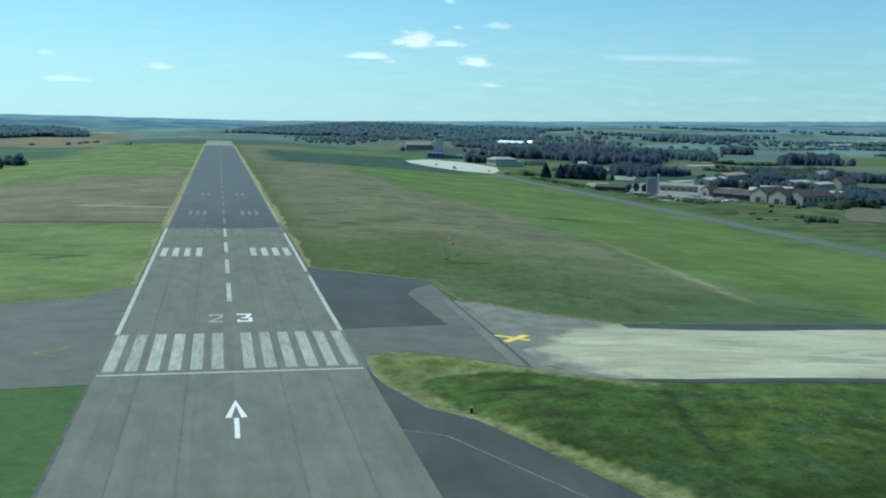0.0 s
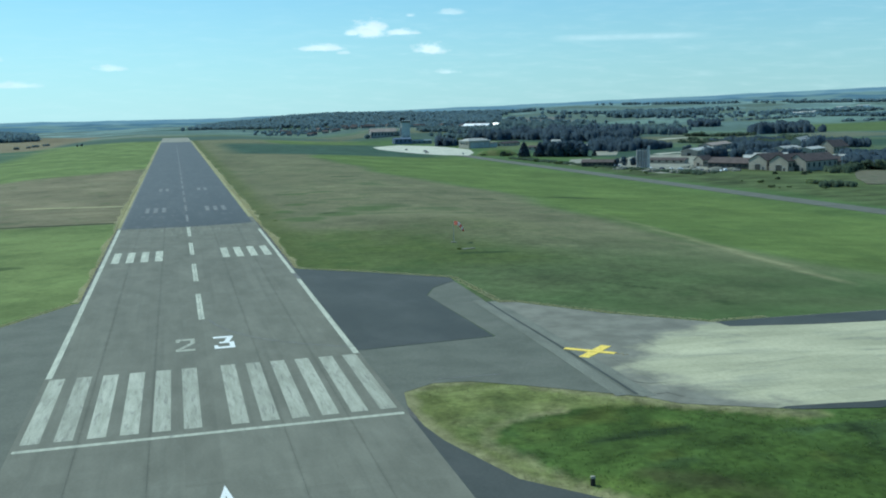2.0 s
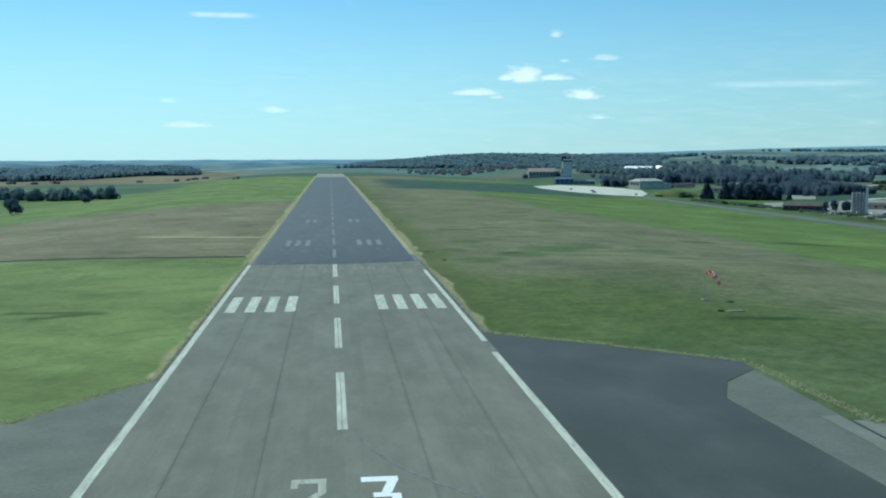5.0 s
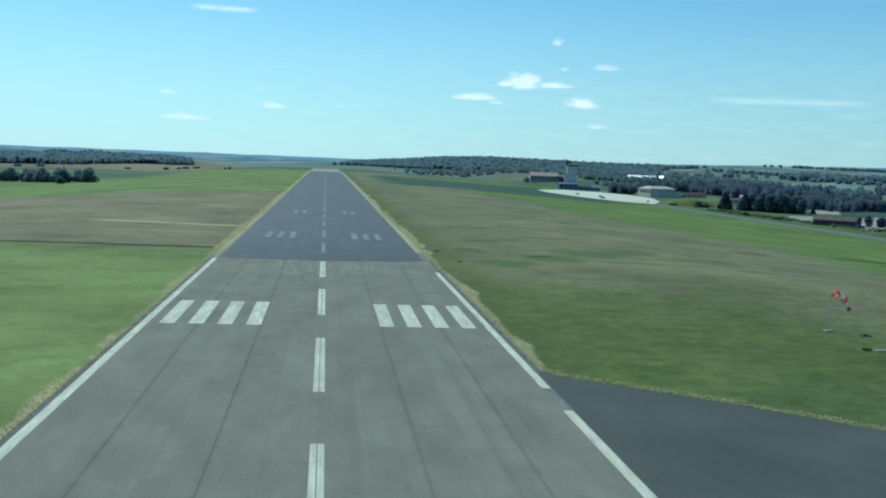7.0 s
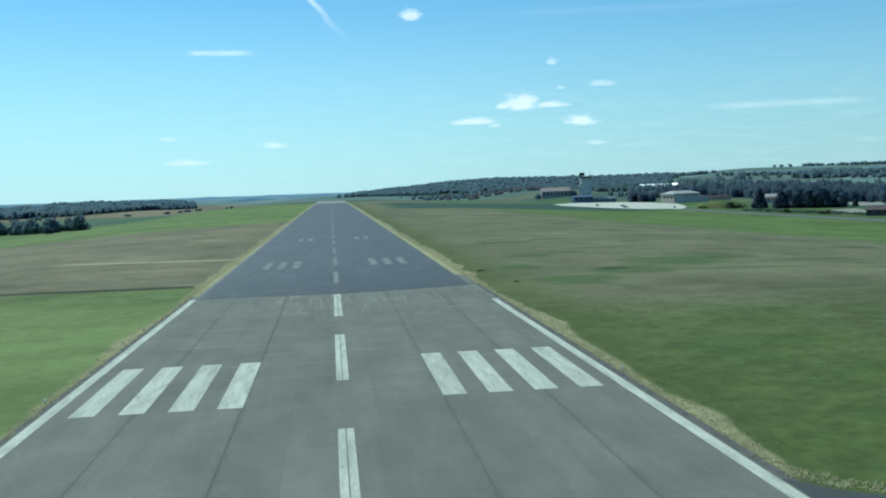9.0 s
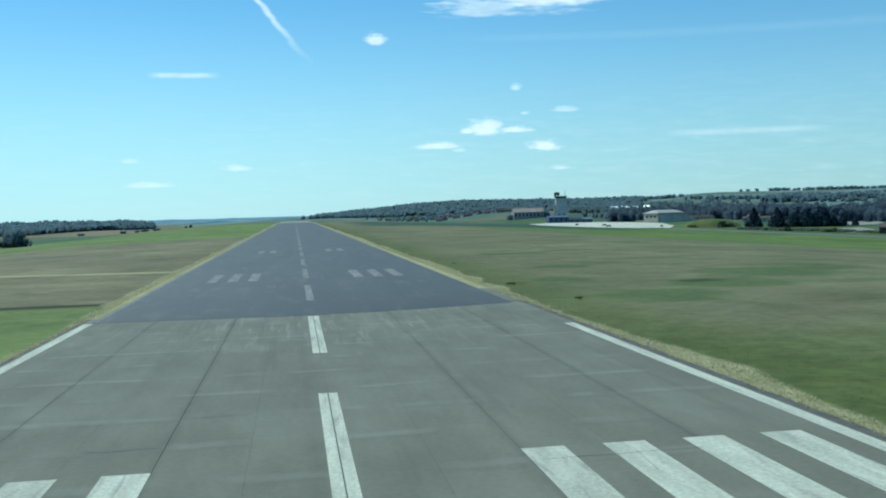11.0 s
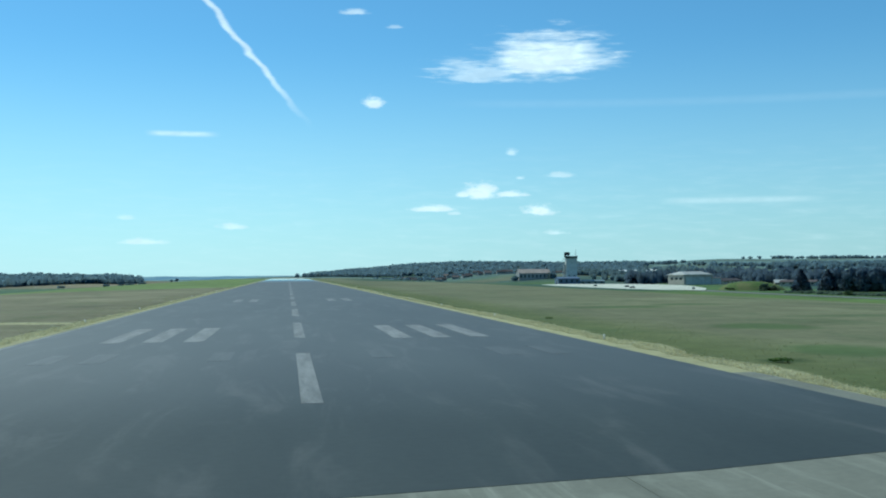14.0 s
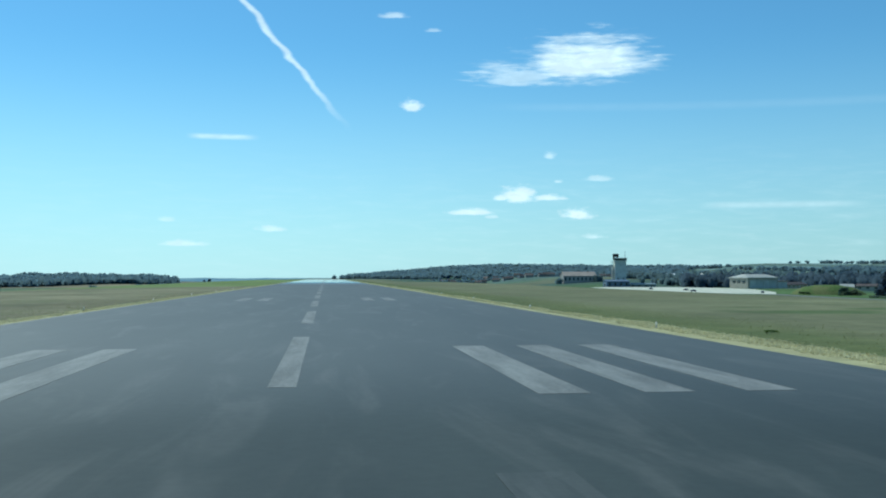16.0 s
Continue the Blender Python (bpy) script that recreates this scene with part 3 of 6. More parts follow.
def tone(x, y):
    """Base colour of the grass and fields at a place, with distance haze painted in."""
    n = wob(x, y, 37, 0.7)
    c = np.ones((len(x), 1)) * MID

    def lay(where, colour):
        nonlocal c
        w = np.clip(where, 0, 1)[:, None]
        c = c * (1 - w) + colour * w

    right, left = x > 0, x < 0
    m1, m2, m3 = mottle(x, y, 3.2, 1), mottle(x, y * 1.7, 9.0, 2), mottle(x, y, 24.0, 3)
    edge = 136 + 14 * np.sin(y / 150) + 6 * n + 25 * step(100, 40, y)
    lay(right * step(edge - 12, edge + 12, x) * step(300, 240, x), BRIGHT)
    lay(right * step(edge + 6, edge - 10, x) * step(70, 190, y + 10 * n + 0.2 * x), TALL)
    lay(right * step(150, 130, x + 8 * n) * step(24, 50, y) * step(215, 120, y + 0.35 * x - 14 + 14 * n) * (0.75 + 0.25 * np.sin(x / 9 + n) * np.sin(y / 5.5 + 2 * n)), MID * 0.5 + TALL * 0.34)
    lush = LUSH * (0.55 + 0.62 * m1 + 0.45 * m2)[:, None]
    lush = lush * (1 - 0.35 * step(0.55, 0.8, m3)[:, None]) + np.array((0.018, 0.014, 0.003)) * step(0.6, 0.8, mottle(x, y, 5.0, 11))[:, None]
    lay(right * step(30, 10, y) * (x > 22), lush)
    lay(right * (y < -20) * step(0.62, 0.85, m2), MID * 0.55)
    rim = (x > 22) * (x < 70) * (y < 13) * (y > -80) * ~inside(x, y, LUSH_EDGE + [(300, -40), (300, -120), (70, -110)])
    lay(rim * 1.0, np.array((0.14, 0.165, 0.055)) * (0.8 + 0.4 * m1)[:, None])
    lay(rim * step(0.42, 0.72, 0.55 * m1 + 0.45 * m2) * 0.25, DRY * 0.62)
    lay((y < 13) * (x > 22) * step(2.4, 0.6, off_line(x, y, TONGUE[3:10]) + 0.9 * m1) * 0.7, DRY * 0.75)
    lay((y < 13) * (x > 22) * step(1.9, 0.7, off_line(x, y, TONGUE[10:14]) + 0.5 * m1) * 0.8, DRY * 0.6)
    lay((y < 13) * (x > 22) * step(1.5, 0.5, off_line(x, y, TRACK) + 0.6 * m1) * (0.3 + 0.3 * m2), DRY * 0.72)
    lay(right * step(1.6, 0.7, off_line(x, y, [(39.5, -17.6), (46, -16.9), (51.5, -16.6)]) + 0.3 * m1), MID * 0.3)
    lay(right * step(1.2, 0.3, ((x - 45) / 7) ** 2 + ((y + 32.5 + 0.9 * (x - 45)) / 3.2) ** 2 + 0.8 * (m1 - 0.5)) * 0.7, np.array((0.048, 0.052, 0.022)))
    lay(right * step(1.5, 0.4, off_line(x, y, [(70, -21), (65, -38), (63, -46), (61, -56)]) * 0.8 + 0.5 * m1) * 0.9, MID * 0.33)
    lay(right * step(1.5, 0.4, off_line(x, y, [(84, 75), (91, 65), (94, 56), (97, 45)]) + 0.6 * m1) * 0.7, MID * 0.45)
    lay(right * step(40, 70, x) * step(850, 900, y + 0.15 * x + 12 * n) * step(1350, 1200, y) * step(290, 240, x), CROP)
    # left side toned lighter, with some veiling glare put into the grass colour
    lay(left * step(228, 254, y) * step(640, 600, y + 1.3 * (-x - 50) + 10 * n), TALL * (1.2, 1.1, 1.2))
    lay(left * step(248, 243, y + 1.2 * n) * step(20, 60, y), BRIGHT * (1.32, 1.2, 1.5))
    lay(left * step(580, 630, y + 1.3 * (-x - 50) + 10 * n) * step(300, 180, -x), BRIGHT * (1.25, 1.18, 1.4))
    lay(left * step(3.2, 1.2, np.abs(y - 319 + 0.19 * (x + 25))) * step(72, 66, -x), DRY)
    lay(left * step(2.6, 1.0, np.abs(y - 249.5 + 0.02 * (x + 25) + 0.8 * (m1 - 0.5))), MID * 0.3)
    lay(right * step(2.4, 0.6, np.abs(x - 138 - 0.1 * (y - 75))) * step(260, 150, y) * step(60, 75, y) * 0.6, DRY * 0.8)
    near = (step(330, 300, np.abs(x)) * (y > 20))[:, None]
    c = c * (1 + near * (0.26 * (m2 - 0.5) + 0.3 * (m3 - 0.5) + 0.14 * (m1 - 0.5))[:, None])
    lay(right * step(0.66, 0.86, 0.5 * mottle(x, y * 2.6, 16, 5) + 0.5 * m3) * step(125, 100, x) * (y > 24) * step(700, 400, y) * 0.6, MID * 0.6 + TALL * 0.1)
    lay(right * step(110, 60, x + 14 * n) * (x > 24) * step(95, 120, y) * step(230, 185, y + 12 * n) * (0.55 + 0.4 * m2), BRIGHT * (0.7, 0.68, 0.62))
    lay(right * step(100, 60, x + 14 * n) * (x > 25) * step(60, 90, y) * step(230, 175, y + 12 * n) * step(0.5, 0.8, 0.6 * m2 + 0.4 * m3) * 0.55, MID * 0.62)
    # greener strip of grass close to the runway
    lay(right * step(36 + 5 * m2, 27, x) * (x > 24) * step(120, 150, y) * 0.7, BRIGHT * (0.82, 0.72, 0.8))
    # greener patches among the brown
    for px, py, lx, ly in ((49.5, 344.5, 8, 5), (62, 352, 7, 4), (36, 262, 4, 6), (44, 290, 5, 6), (40, 232, 9, 9), (53, 244, 10, 8), (68, 262, 12, 10)):
        lay(step(1.3, 0.3, ((x - px) / lx) ** 2 + ((y - py) / ly) ** 2 + 0.6 * (m1 - 0.5)) * 0.75, BRIGHT * (0.62, 0.68, 0.8))
    # dark streaks in the grass
    lay(left * step(2.3, 0.9, off_line(x, y, [(-58.5, 150.5), (-42.5, 148.5), (-52.5, 143.5)]) + 0.5 * m1) * 0.8, MID * 0.42)
    for px, py, lx, ly in ((176, 318, 13, 5), (128, 300, 6, 3), (95, 470, 10, 3), (73, 128, 8, 2), (51, 249, 4, 1.5), (27.8, 311, 1.5, 1.0), (28, 256, 1.6, 1.2)):
        d = ((x - px) / lx) ** 2 + ((y - py + 0.06 * (x - px)) / ly) ** 2 + 0.5 * (m1 - 0.5)
        lay(step(1.3, 0.7, d) * 0.85, MID * 0.42)
    # dry fringe beside the paved edges
    wide = fringe(y) * np.where(x > 0, 1.0 + 0.2 * step(320, 220, y) + 0.1 * step(185, 140, y), 0.85)
    lay(step(wide + 0.35, wide - 0.35, np.abs(x) - 22.9 + 0.9 * (m1 - 0.5)) * (y > np.where(x > 0, 121, 93)) * (0.75 + 0.25 * m2), DRY)
    open_land = step(330, 370, x) * step(560, 520, x + 10 * n) * step(900, 960, y) * step(1420, 1340, y)
    # dark floor under the woods
    for px, py, lx, ly in ((560, 3330, 640, 430), (-640, 2480, 300, 520), (480, 830, 130, 150), (610, 1340, 120, 150), (1130, 1160, 150, 90)):
        d = ((x - px) / lx) ** 2 + ((y - py) / ly) ** 2
        woods = woods + step(1.2, 0.8, d) if px != 560 or py != 3330 else step(1.2, 0.8, d)
    # far fields, each with its own colour, blended to pale blue by distance as painted haze
    fx, fy = np.floor((x + 0.35 * y + 30 * np.sin(y / 170)) / 210), np.floor((y - 0.2 * x + 3000) / 190)
    r = np.modf(np.sin(fx * 12.99 + fy * 78.23) * 43758.5)[0]
    r = np.abs(r)[:, None]
    fields = np.where(r < 0.25, BRIGHT * (0.72, 0.66, 0.9) + 0.02, np.where(r < 0.62, CROP * 1.25 + (0.01, 0.0, 0.01), np.where(r < 0.9, MID * (0.9, 0.85, 1.2) + 0.015, TALL * (0.85, 0.9, 1.0))))
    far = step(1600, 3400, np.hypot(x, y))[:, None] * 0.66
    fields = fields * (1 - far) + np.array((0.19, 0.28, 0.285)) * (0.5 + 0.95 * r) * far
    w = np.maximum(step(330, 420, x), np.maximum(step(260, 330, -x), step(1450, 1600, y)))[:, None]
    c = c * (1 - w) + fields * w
    lay(left * step(150, 190, -x - 0.02 * (y - 950)) * step(940, 980, y) * step(1490, 1420, y), np.array((0.075, 0.125, 0.075)))
    lay(left * step(170, 215, -x) * step(1430, 1500, y) * step(2750, 2650, y), np.array((0.19, 0.165, 0.105)) * (0.8 + 0.4 * mottle(x, y * 0.3, 90, 4))[:, None])
    lay(left * step(150, 175, -x) * step(16, 8, np.abs(y - 1262 - 0.1 * (x + 200))) * 0.7, DRY * 0.8)
    lay(step(296, 302, x + 3 * n) * step(480, 440, x + 6 * n) * step(220, 250, y) * step(700, 660, y), np.array((0.085, 0.112, 0.046)) * (0.3 + 0.95 * m2 + 0.4 * m3)[:, None])
    lay(right * step(1240, 1290, x - 0.1 * (y - 1600)) * step(1640, 1680, y + 0.3 * (x - 1450)) * step(2000, 1960, y) * step(1900, 1800, x), BRIGHT * (0.85, 0.85, 1.1))
    lay(step(1.2, 0.7, ((x - 1010) / 190) ** 2 + ((y - 2780) / 210) ** 2 + 0.3 * n) * 0.75, np.array((0.2, 0.185, 0.18)))
    lay(open_land * 0.9, np.array((0.13, 0.165, 0.075)) * (0.7 + 0.6 * m3)[:, None])
    w = np.clip(woods, 0, 1)[:, None]
    return c * (1 - w) + CROP * w


def unevenness(x, y):
    """How strongly the grass varies from clump to clump: little where it is mown, much where it grows wild."""
    wild = step(23, 27, x) * step(30, 15, y) * step(320, 280, x)
    rough = step(23, 27, x) * step(130, 95, x) * step(40, 60, y) * step(240, 170, y)
    return 0.05 + 0.24 * wild + 0.13 * rough + 0.03 * step(240, 280, y)


gx = lines(((-4600, -1600, 250), (-1600, -400, 60), (-400, -150, 12), (-150, -60, 4), (-60, -28, 1.2), (-28, -22.4, 0.35), (-22.4, 22.4, 3.2), (22.4, 28.8, 0.35), (28.8, 90, 1.2), (90, 180, 3), (180, 420, 8), (420, 1600, 40), (1600, 3000, 60), (3000, 4600, 150)))
gy = lines(((-1500, -200, 130), (-200, -80, 8), (-80, 140, 1.25), (140, 440, 2), (440, 900, 8), (900, 1700, 20), (1700, 3600, 40), (3600, 4700, 100)))
X, Y = np.meshgrid(gx, gy)
Z = height(X, Y) - 0.06
nx, ny = len(gx), len(gy)
idx = np.arange(nx * ny).reshape(ny, nx)
quads = np.stack([idx[:-1, :-1], idx[:-1, 1:], idx[1:, 1:], idx[1:, :-1]], -1).reshape(-1, 4)
me = bpy.data.meshes.new("ground")
me.from_pydata(np.stack([X, Y, Z], -1).reshape(-1, 3).tolist(), [], quads.tolist())
layer = me.color_attributes.new("tone", "FLOAT_COLOR", "POINT")
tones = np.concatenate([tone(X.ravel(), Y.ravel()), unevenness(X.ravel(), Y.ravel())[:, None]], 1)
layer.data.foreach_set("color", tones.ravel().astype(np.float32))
me.polygons.foreach_set("use_smooth", [True] * len(me.polygons))
me.materials.append(M_GRASS)
ground = tagged(new("ground", me), "green and brown grass land falling to fields", "ground", kind="structure")

def drape(name, outline, material, parent, label="", lift=0.0, thick=0.25, cell=8.0):
    """A paved sheet over the land inside an outline (x, y), with a side wall."""
    bm = bmesh.new()
    vs = [bm.verts.new((x, y, 0)) for x, y in outline]
    bm.faces.new(vs)
    x0, x1 = min(p[0] for p in outline), max(p[0] for p in outline)
    for k in range(1, int((x1 - x0) / cell)):
        bmesh.ops.bisect_plane(bm, geom=bm.verts[:] + bm.edges[:] + bm.faces[:], plane_co=(x0 + k * cell, 0, 0), plane_no=(1, 0, 0))
    y0, y1 = min(p[1] for p in outline), max(p[1] for p in outline)
    for k in range(1, int((y1 - y0) / (2.5 * cell))):
        bmesh.ops.bisect_plane(bm, geom=bm.verts[:] + bm.edges[:] + bm.faces[:], plane_co=(0, y0 + k * 2.5 * cell, 0), plane_no=(0, 1, 0))
    bm.normal_update()
    if bm.faces[:][0].normal.z < 0:
        bmesh.ops.reverse_faces(bm, faces=bm.faces[:])
    rim = [e for e in bm.edges if e.is_boundary]
    for v in bm.verts:
        v.co.z = land(v.co.x, v.co.y) + lift
    made = bmesh.ops.extrude_edge_only(bm, edges=rim)
    for v in made["geom"]:
        if isinstance(v, bmesh.types.BMVert):
            v.co.z -= thick
    bmesh.ops.recalc_face_normals(bm, faces=bm.faces[:])
    me = bpy.data.meshes.new(name)
    bm.to_mesh(me)
    me.materials.append(material)
    ob = new(name, me)
    ob.parent = parent
    return tagged(ob, label)


def empty(name, label, category, group="", kind="", at=(0, 0, 0)):
    ob = new(name)
    ob.location = at
    return tagged(ob, label, category, group, kind)


# ---------- runway ----------
runway = tagged(part("runway", Build().box(-23.2, 23.3, -175, 231, -0.5, -0.03), M_JOINT), "long grey asphalt runway with worn white paint", "runway", kind="structure")
b = Build()
front = [(-21.9, 226.6), (-8, 225.6), (0, 225.2), (10, 226.6), (21.6, 229.4)]
n = len(front) + 2
for z, cut in ((-0.4, 0.0), (0.002, 0.0), (0.012, 0.01)):
    b.v += [(x, y + cut, z) for x, y in front] + [(21.6 - cut, 1440 - cut, z), (-21.9 + cut, 1440 - cut, z)]
b.f = [tuple(range(n))[::-1], tuple(range(2 * n, 3 * n))] + [(k * n + i, k * n + (i + 1) % n, (k + 1) * n + (i + 1) % n, (k + 1) * n + i) for k in (0, 1) for i in range(n)]
b.m = [0] * len(b.f)
part("dark_surface", b, M_DARK, runway, "newer dark asphalt of the far part")
part("end_surface", Build().chamfer(-22.6, 22.4, 1440.2, 1770, -3.0, 0.01, 0.05), M_CONC2, runway, "pale concrete end of the runway")
part("side_strip", Build().box(21.6, 23.0, 231.2, 250, -0.4, -0.004), M_ASPHALT, runway)


def paint(name, x0, x1, y0, y1, material, z=0.0, parent=None):
    return part(name, Build().box(x0, x1, y0, y1, z + 0.002, z + 0.008), material, parent or runway)


# fine cracks across the lanes
for y, x0, x1, tilt in ((182.6, 4.0, 7.4, 0.03), (195.6, 8.4, 11.4, -0.03), (189.0, 4.2, 7.0, -0.02), (202.0, 4.2, 7.6, 0.02), (169.8, -11.0, -8.0, 0.04), (144.0, 4.0, 7.4, 0.02), (118.5, -7.4, -4.0, -0.03), (98.3, 8.0, 11.4, 0.03), (58.6, -11.0, -8.0, 0.02), (163.6, 8.0, 15.0, 0.03), (176.2, -7.4, -4.2, 0.04)):
    b = Build()
    xs = np.linspace(x0, x1, 15)
    c = [y + tilt * (x - x0) + 0.05 * math.sin(x * 2.1 + y) + 0.04 * math.sin(x * 6.3) for x in xs]
    for k in (0, 1):
        b.v += [(x, q + (0.022, -0.022)[k], 0.0095) for x, q in zip(xs, c)]
    b.f = [(15 + i, 16 + i, i + 1, i) for i in range(14)]
    b.m = [0] * 14
    part("tar_crack", b, M_JOINT, runway)
# threshold
paint("threshold_bar", -22.3, 22.2, -0.9, 0.0, M_WHITE)
for i in range(6):
    for s in (-1, 1):
        c = s * (2.75 + 3.61 * i)
        paint("threshold_stripe", c - 1.05, c + 1.05, 1.9, 31.0, M_WORN)
for y0, y1 in ((66.2, 93.4), (110.0, 137.3), (154.4, 181.2), (197.7, 224.4)):
    paint("centreline_stripe", -0.55, -0.05, y0, y1, M_WHITE)
    paint("centreline_stripe", 0.02, 0.52, y0, y1, M_WHITE)
for i in range(24):
    paint("centreline_stripe", -0.45, 0.45, 242.4 + 42.1 * i, 268.2 + 42.1 * i, M_FADED, 0.012)
for i in range(4):
    for s in (-1, 1):
        c = s * (8.55 + 3.6 * i)
        paint("touchdown_stripe", c - 0.95, c + 0.95, 146.1 - 0.35 * (s < 0), 165.6, M_WHITE)
for i in range(3):
    for s in (-1, 1):
        c = s * (8.35 + 3.2 * i)
        paint("touchdown_stripe", c - 0.78, c + 0.78, 281.8, 301.9, M_FADED, 0.012)
for i in range(2):
    for s in (-1, 1):
        c = s * (7.7 + 3.2 * i)
        paint("touchdown_stripe", c - 0.8, c + 0.8, 396, 415, M_FADED, 0.012)
for c in (-15.7, -12.8, -5.2, 5.0, 13.3, 16.5):
    paint("worn_stripe", c - 0.7, c + 0.7, 263.5, 270.5, M_GHOST, 0.012)
paint("edge_line", 21.6, 22.5, 31.6, 104.0, M_WHITE)
paint("edge_line", 21.9, 22.7, 104.4, 108.0, M_FADED)
paint("edge_line", 21.7, 22.5, 108.6, 112.0, M_FADED)
paint("edge_line", 21.6, 22.45, 112.6, 208.8, M_WHITE)
paint("edge_line", -22.5, -21.6, 31.6, 226.2, M_WHITE)
paint("edge_line", -21.75, -21.4, 227.2, 640.0, M_FADED, 0.012)


def figure(name, strokes, material, x, y):
    """A painted figure from flat four-sided strokes."""
    b = Build()
    for quad in strokes:
        b.add([(x + p, y + q, 0.002) for p, q in quad] + [(x + p, y + q, 0.015) for p, q in quad],
              [(3, 2, 1, 0), (4, 5, 6, 7), (0, 1, 5, 4), (1, 2, 6, 5), (2, 3, 7, 6), (3, 0, 4, 7)])
    return part(name, b, material, runway)


bar = lambda x0, x1, y0, y1: [(x0, y0), (x1, y0), (x1, y1), (x0, y1)]  # noqa: E731
figure("painted_two", [bar(0, 3, 0, 1.3), bar(0, 3, 7.6, 8.8), bar(2.3, 3, 5.2, 7.6), [(0, 1.3), (0.9, 1.3), (3, 5.2), (2.1, 5.2)], bar(0, 0.6, 6.4, 7.6)], M_WORN, -4.6, 42.0)
figure("painted_three", [bar(0, 3.2, 0, 1.3), bar(2.4, 3.2, 1.3, 4.4), bar(0.9, 2.4, 3.6, 4.7), [(1.6, 4.7), (2.5, 4.7), (3.1, 7.5), (2.2, 7.5)], bar(0, 3.2, 7.5, 8.8), bar(0, 0.6, 1.3, 2.4)], M_FRESH, 1.35, 42.0)
figure("painted_arrow", [[(-1.6, -8.9), (-0.7, -8.9), (-0.003, -2.6), (-0.003, 0.2)], [(0.7, -9.0), (1.6, -9.0), (0.003, 0.2), (0.003, -2.6)], bar(-0.35, 0.35, -18.5, -9.2)], M_FRESH, -0.1, -18.0)

# taxi line that bends off to the side pad
def ribbon(name, points, width, material, parent, lift=0.014):
    fine = [points[0]]
    for p, q in zip(points, points[1:]):
        n = max(1, int(math.dist(p, q) / 4))
        fine += [(p[0] + (q[0] - p[0]) * k / n, p[1] + (q[1] - p[1]) * k / n) for k in range(1, n + 1)]
    points = fine
    b = Build()
    for i, (x, y) in enumerate(points):
        p, q = points[max(i - 1, 0)], points[min(i + 1, len(points) - 1)]
        d = Vector((q[0] - p[0], q[1] - p[1])).normalized()
        for s in (-0.5, 0.5):
            px, py = x - d.y * s * width, y + d.x * s * width
            b.v.append((px, py, land(px, py) + lift))
            b.v.append((px, py, land(px, py) + lift - 0.012))
    for i in range(len(points) - 1):
        a = 4 * i
        b.f += [(a, a + 4, a + 6, a + 2), (a + 1, a + 3, a + 7, a + 5), (a, a + 1, a + 5, a + 4), (a + 2, a + 6, a + 7, a + 3)]
    b.m = [0] * len(b.f)
    return part(name, b, material, parent)


def curve_points(p0, p1, p2, n=14):
    return [tuple((1 - t) ** 2 * a + 2 * t * (1 - t) * b + t * t * c for a, b, c in zip(p0, p1, p2)) for t in (i / n for i in range(n + 1))]


ribbon("taxi_line", curve_points((1.2, 66), (4, 46), (22, 36)), 0.28, M_FADED, runway)

# ---------- pads and taxiways ----------
side_pad = tagged(drape("side_pad", [(22.6, 33.2), (45.4, 35.0), (44.6, 58.0), (44.0, 74.0), (47.5, 82.0), (53.8, 88.5), (54.0, 93.0), (38, 107.5), (24.5, 118.0), (22.6, 120.5)], M_PAD, None, lift=-0.012), "dark asphalt pad beside the runway", "pavement", kind="structure")
old_apron = tagged(drape("old_apron", [(22.6, -1.5), (24.2, 8.2), (28.8, 11.2), (34, 10.4), (41.5, 5.0), (49.2, -1.2), (52.5, -4.0), (52.6, 62), (53.2, 66.0), (53.7, 88.2), (47.5, 81.7), (44.1, 73.8), (44.7, 57.8), (45.6, 34.8), (22.6, 33.0)], M_OLD, None, lift=-0.018), "old grey asphalt apron joining the runway", "pavement", kind="structure")
entry = tagged(drape("entry_taxiway", [(22.6, -1.6), (22.6, -175), (78, -175), (56, -98), (45.2, -62), (39.8, -47.3), (34.4, -33), (28.2, -25.5), (24.2, -12)], M_PAD, None, lift=-0.012), "dark asphalt taxiway meeting the runway before its threshold", "pavement", kind="structure")
ribbon("taxi_line", [(21, -35), (28.3, -39.5), (39.6, -64.6), (52, -96)], 0.3, M_FADED, entry, 0.004)
left_pad = tagged(drape("left_pad", [(-22.6, 91.5), (-24.1, 91), (-34.5, 72.5), (-38, 73.5), (-51, 66), (-90, 50), (-140, 40), (-140, -2), (-36, -7), (-22.6, -6)], M_OLD, None, lift=-0.015), "patchy old asphalt pad beside the threshold", "pavement", kind="structure")
ribbon("faded_arrow_mark", [(-35.5, 17.5), (-31.2, 19.0), (-29.5, 22)], 0.5, M_OLDYELLOW, left_pad, 0.0)
ribbon("faded_arrow_mark", [(-35.5, 17.5), (-31.0, 14.2)], 0.5, M_OLDYELLOW, left_pad, 0.0)
cross_taxi = tagged(drape("cross_taxiway", [(54.8, 61.8), (58, 61), (70, 45), (84, 33.2), (95, 34.4), (110, 36), (125, 38), (150, 43), (288, 70), (288, -17), (150, -16.6), (105, -16.4), (77, -16.6), (67, -14.4), (55.4, -8), (52.7, -4), (52.7, 62.4)], M_SLAB, None, lift=-0.02), "closed cross taxiway of stained pale concrete", "pavement", kind="structure")
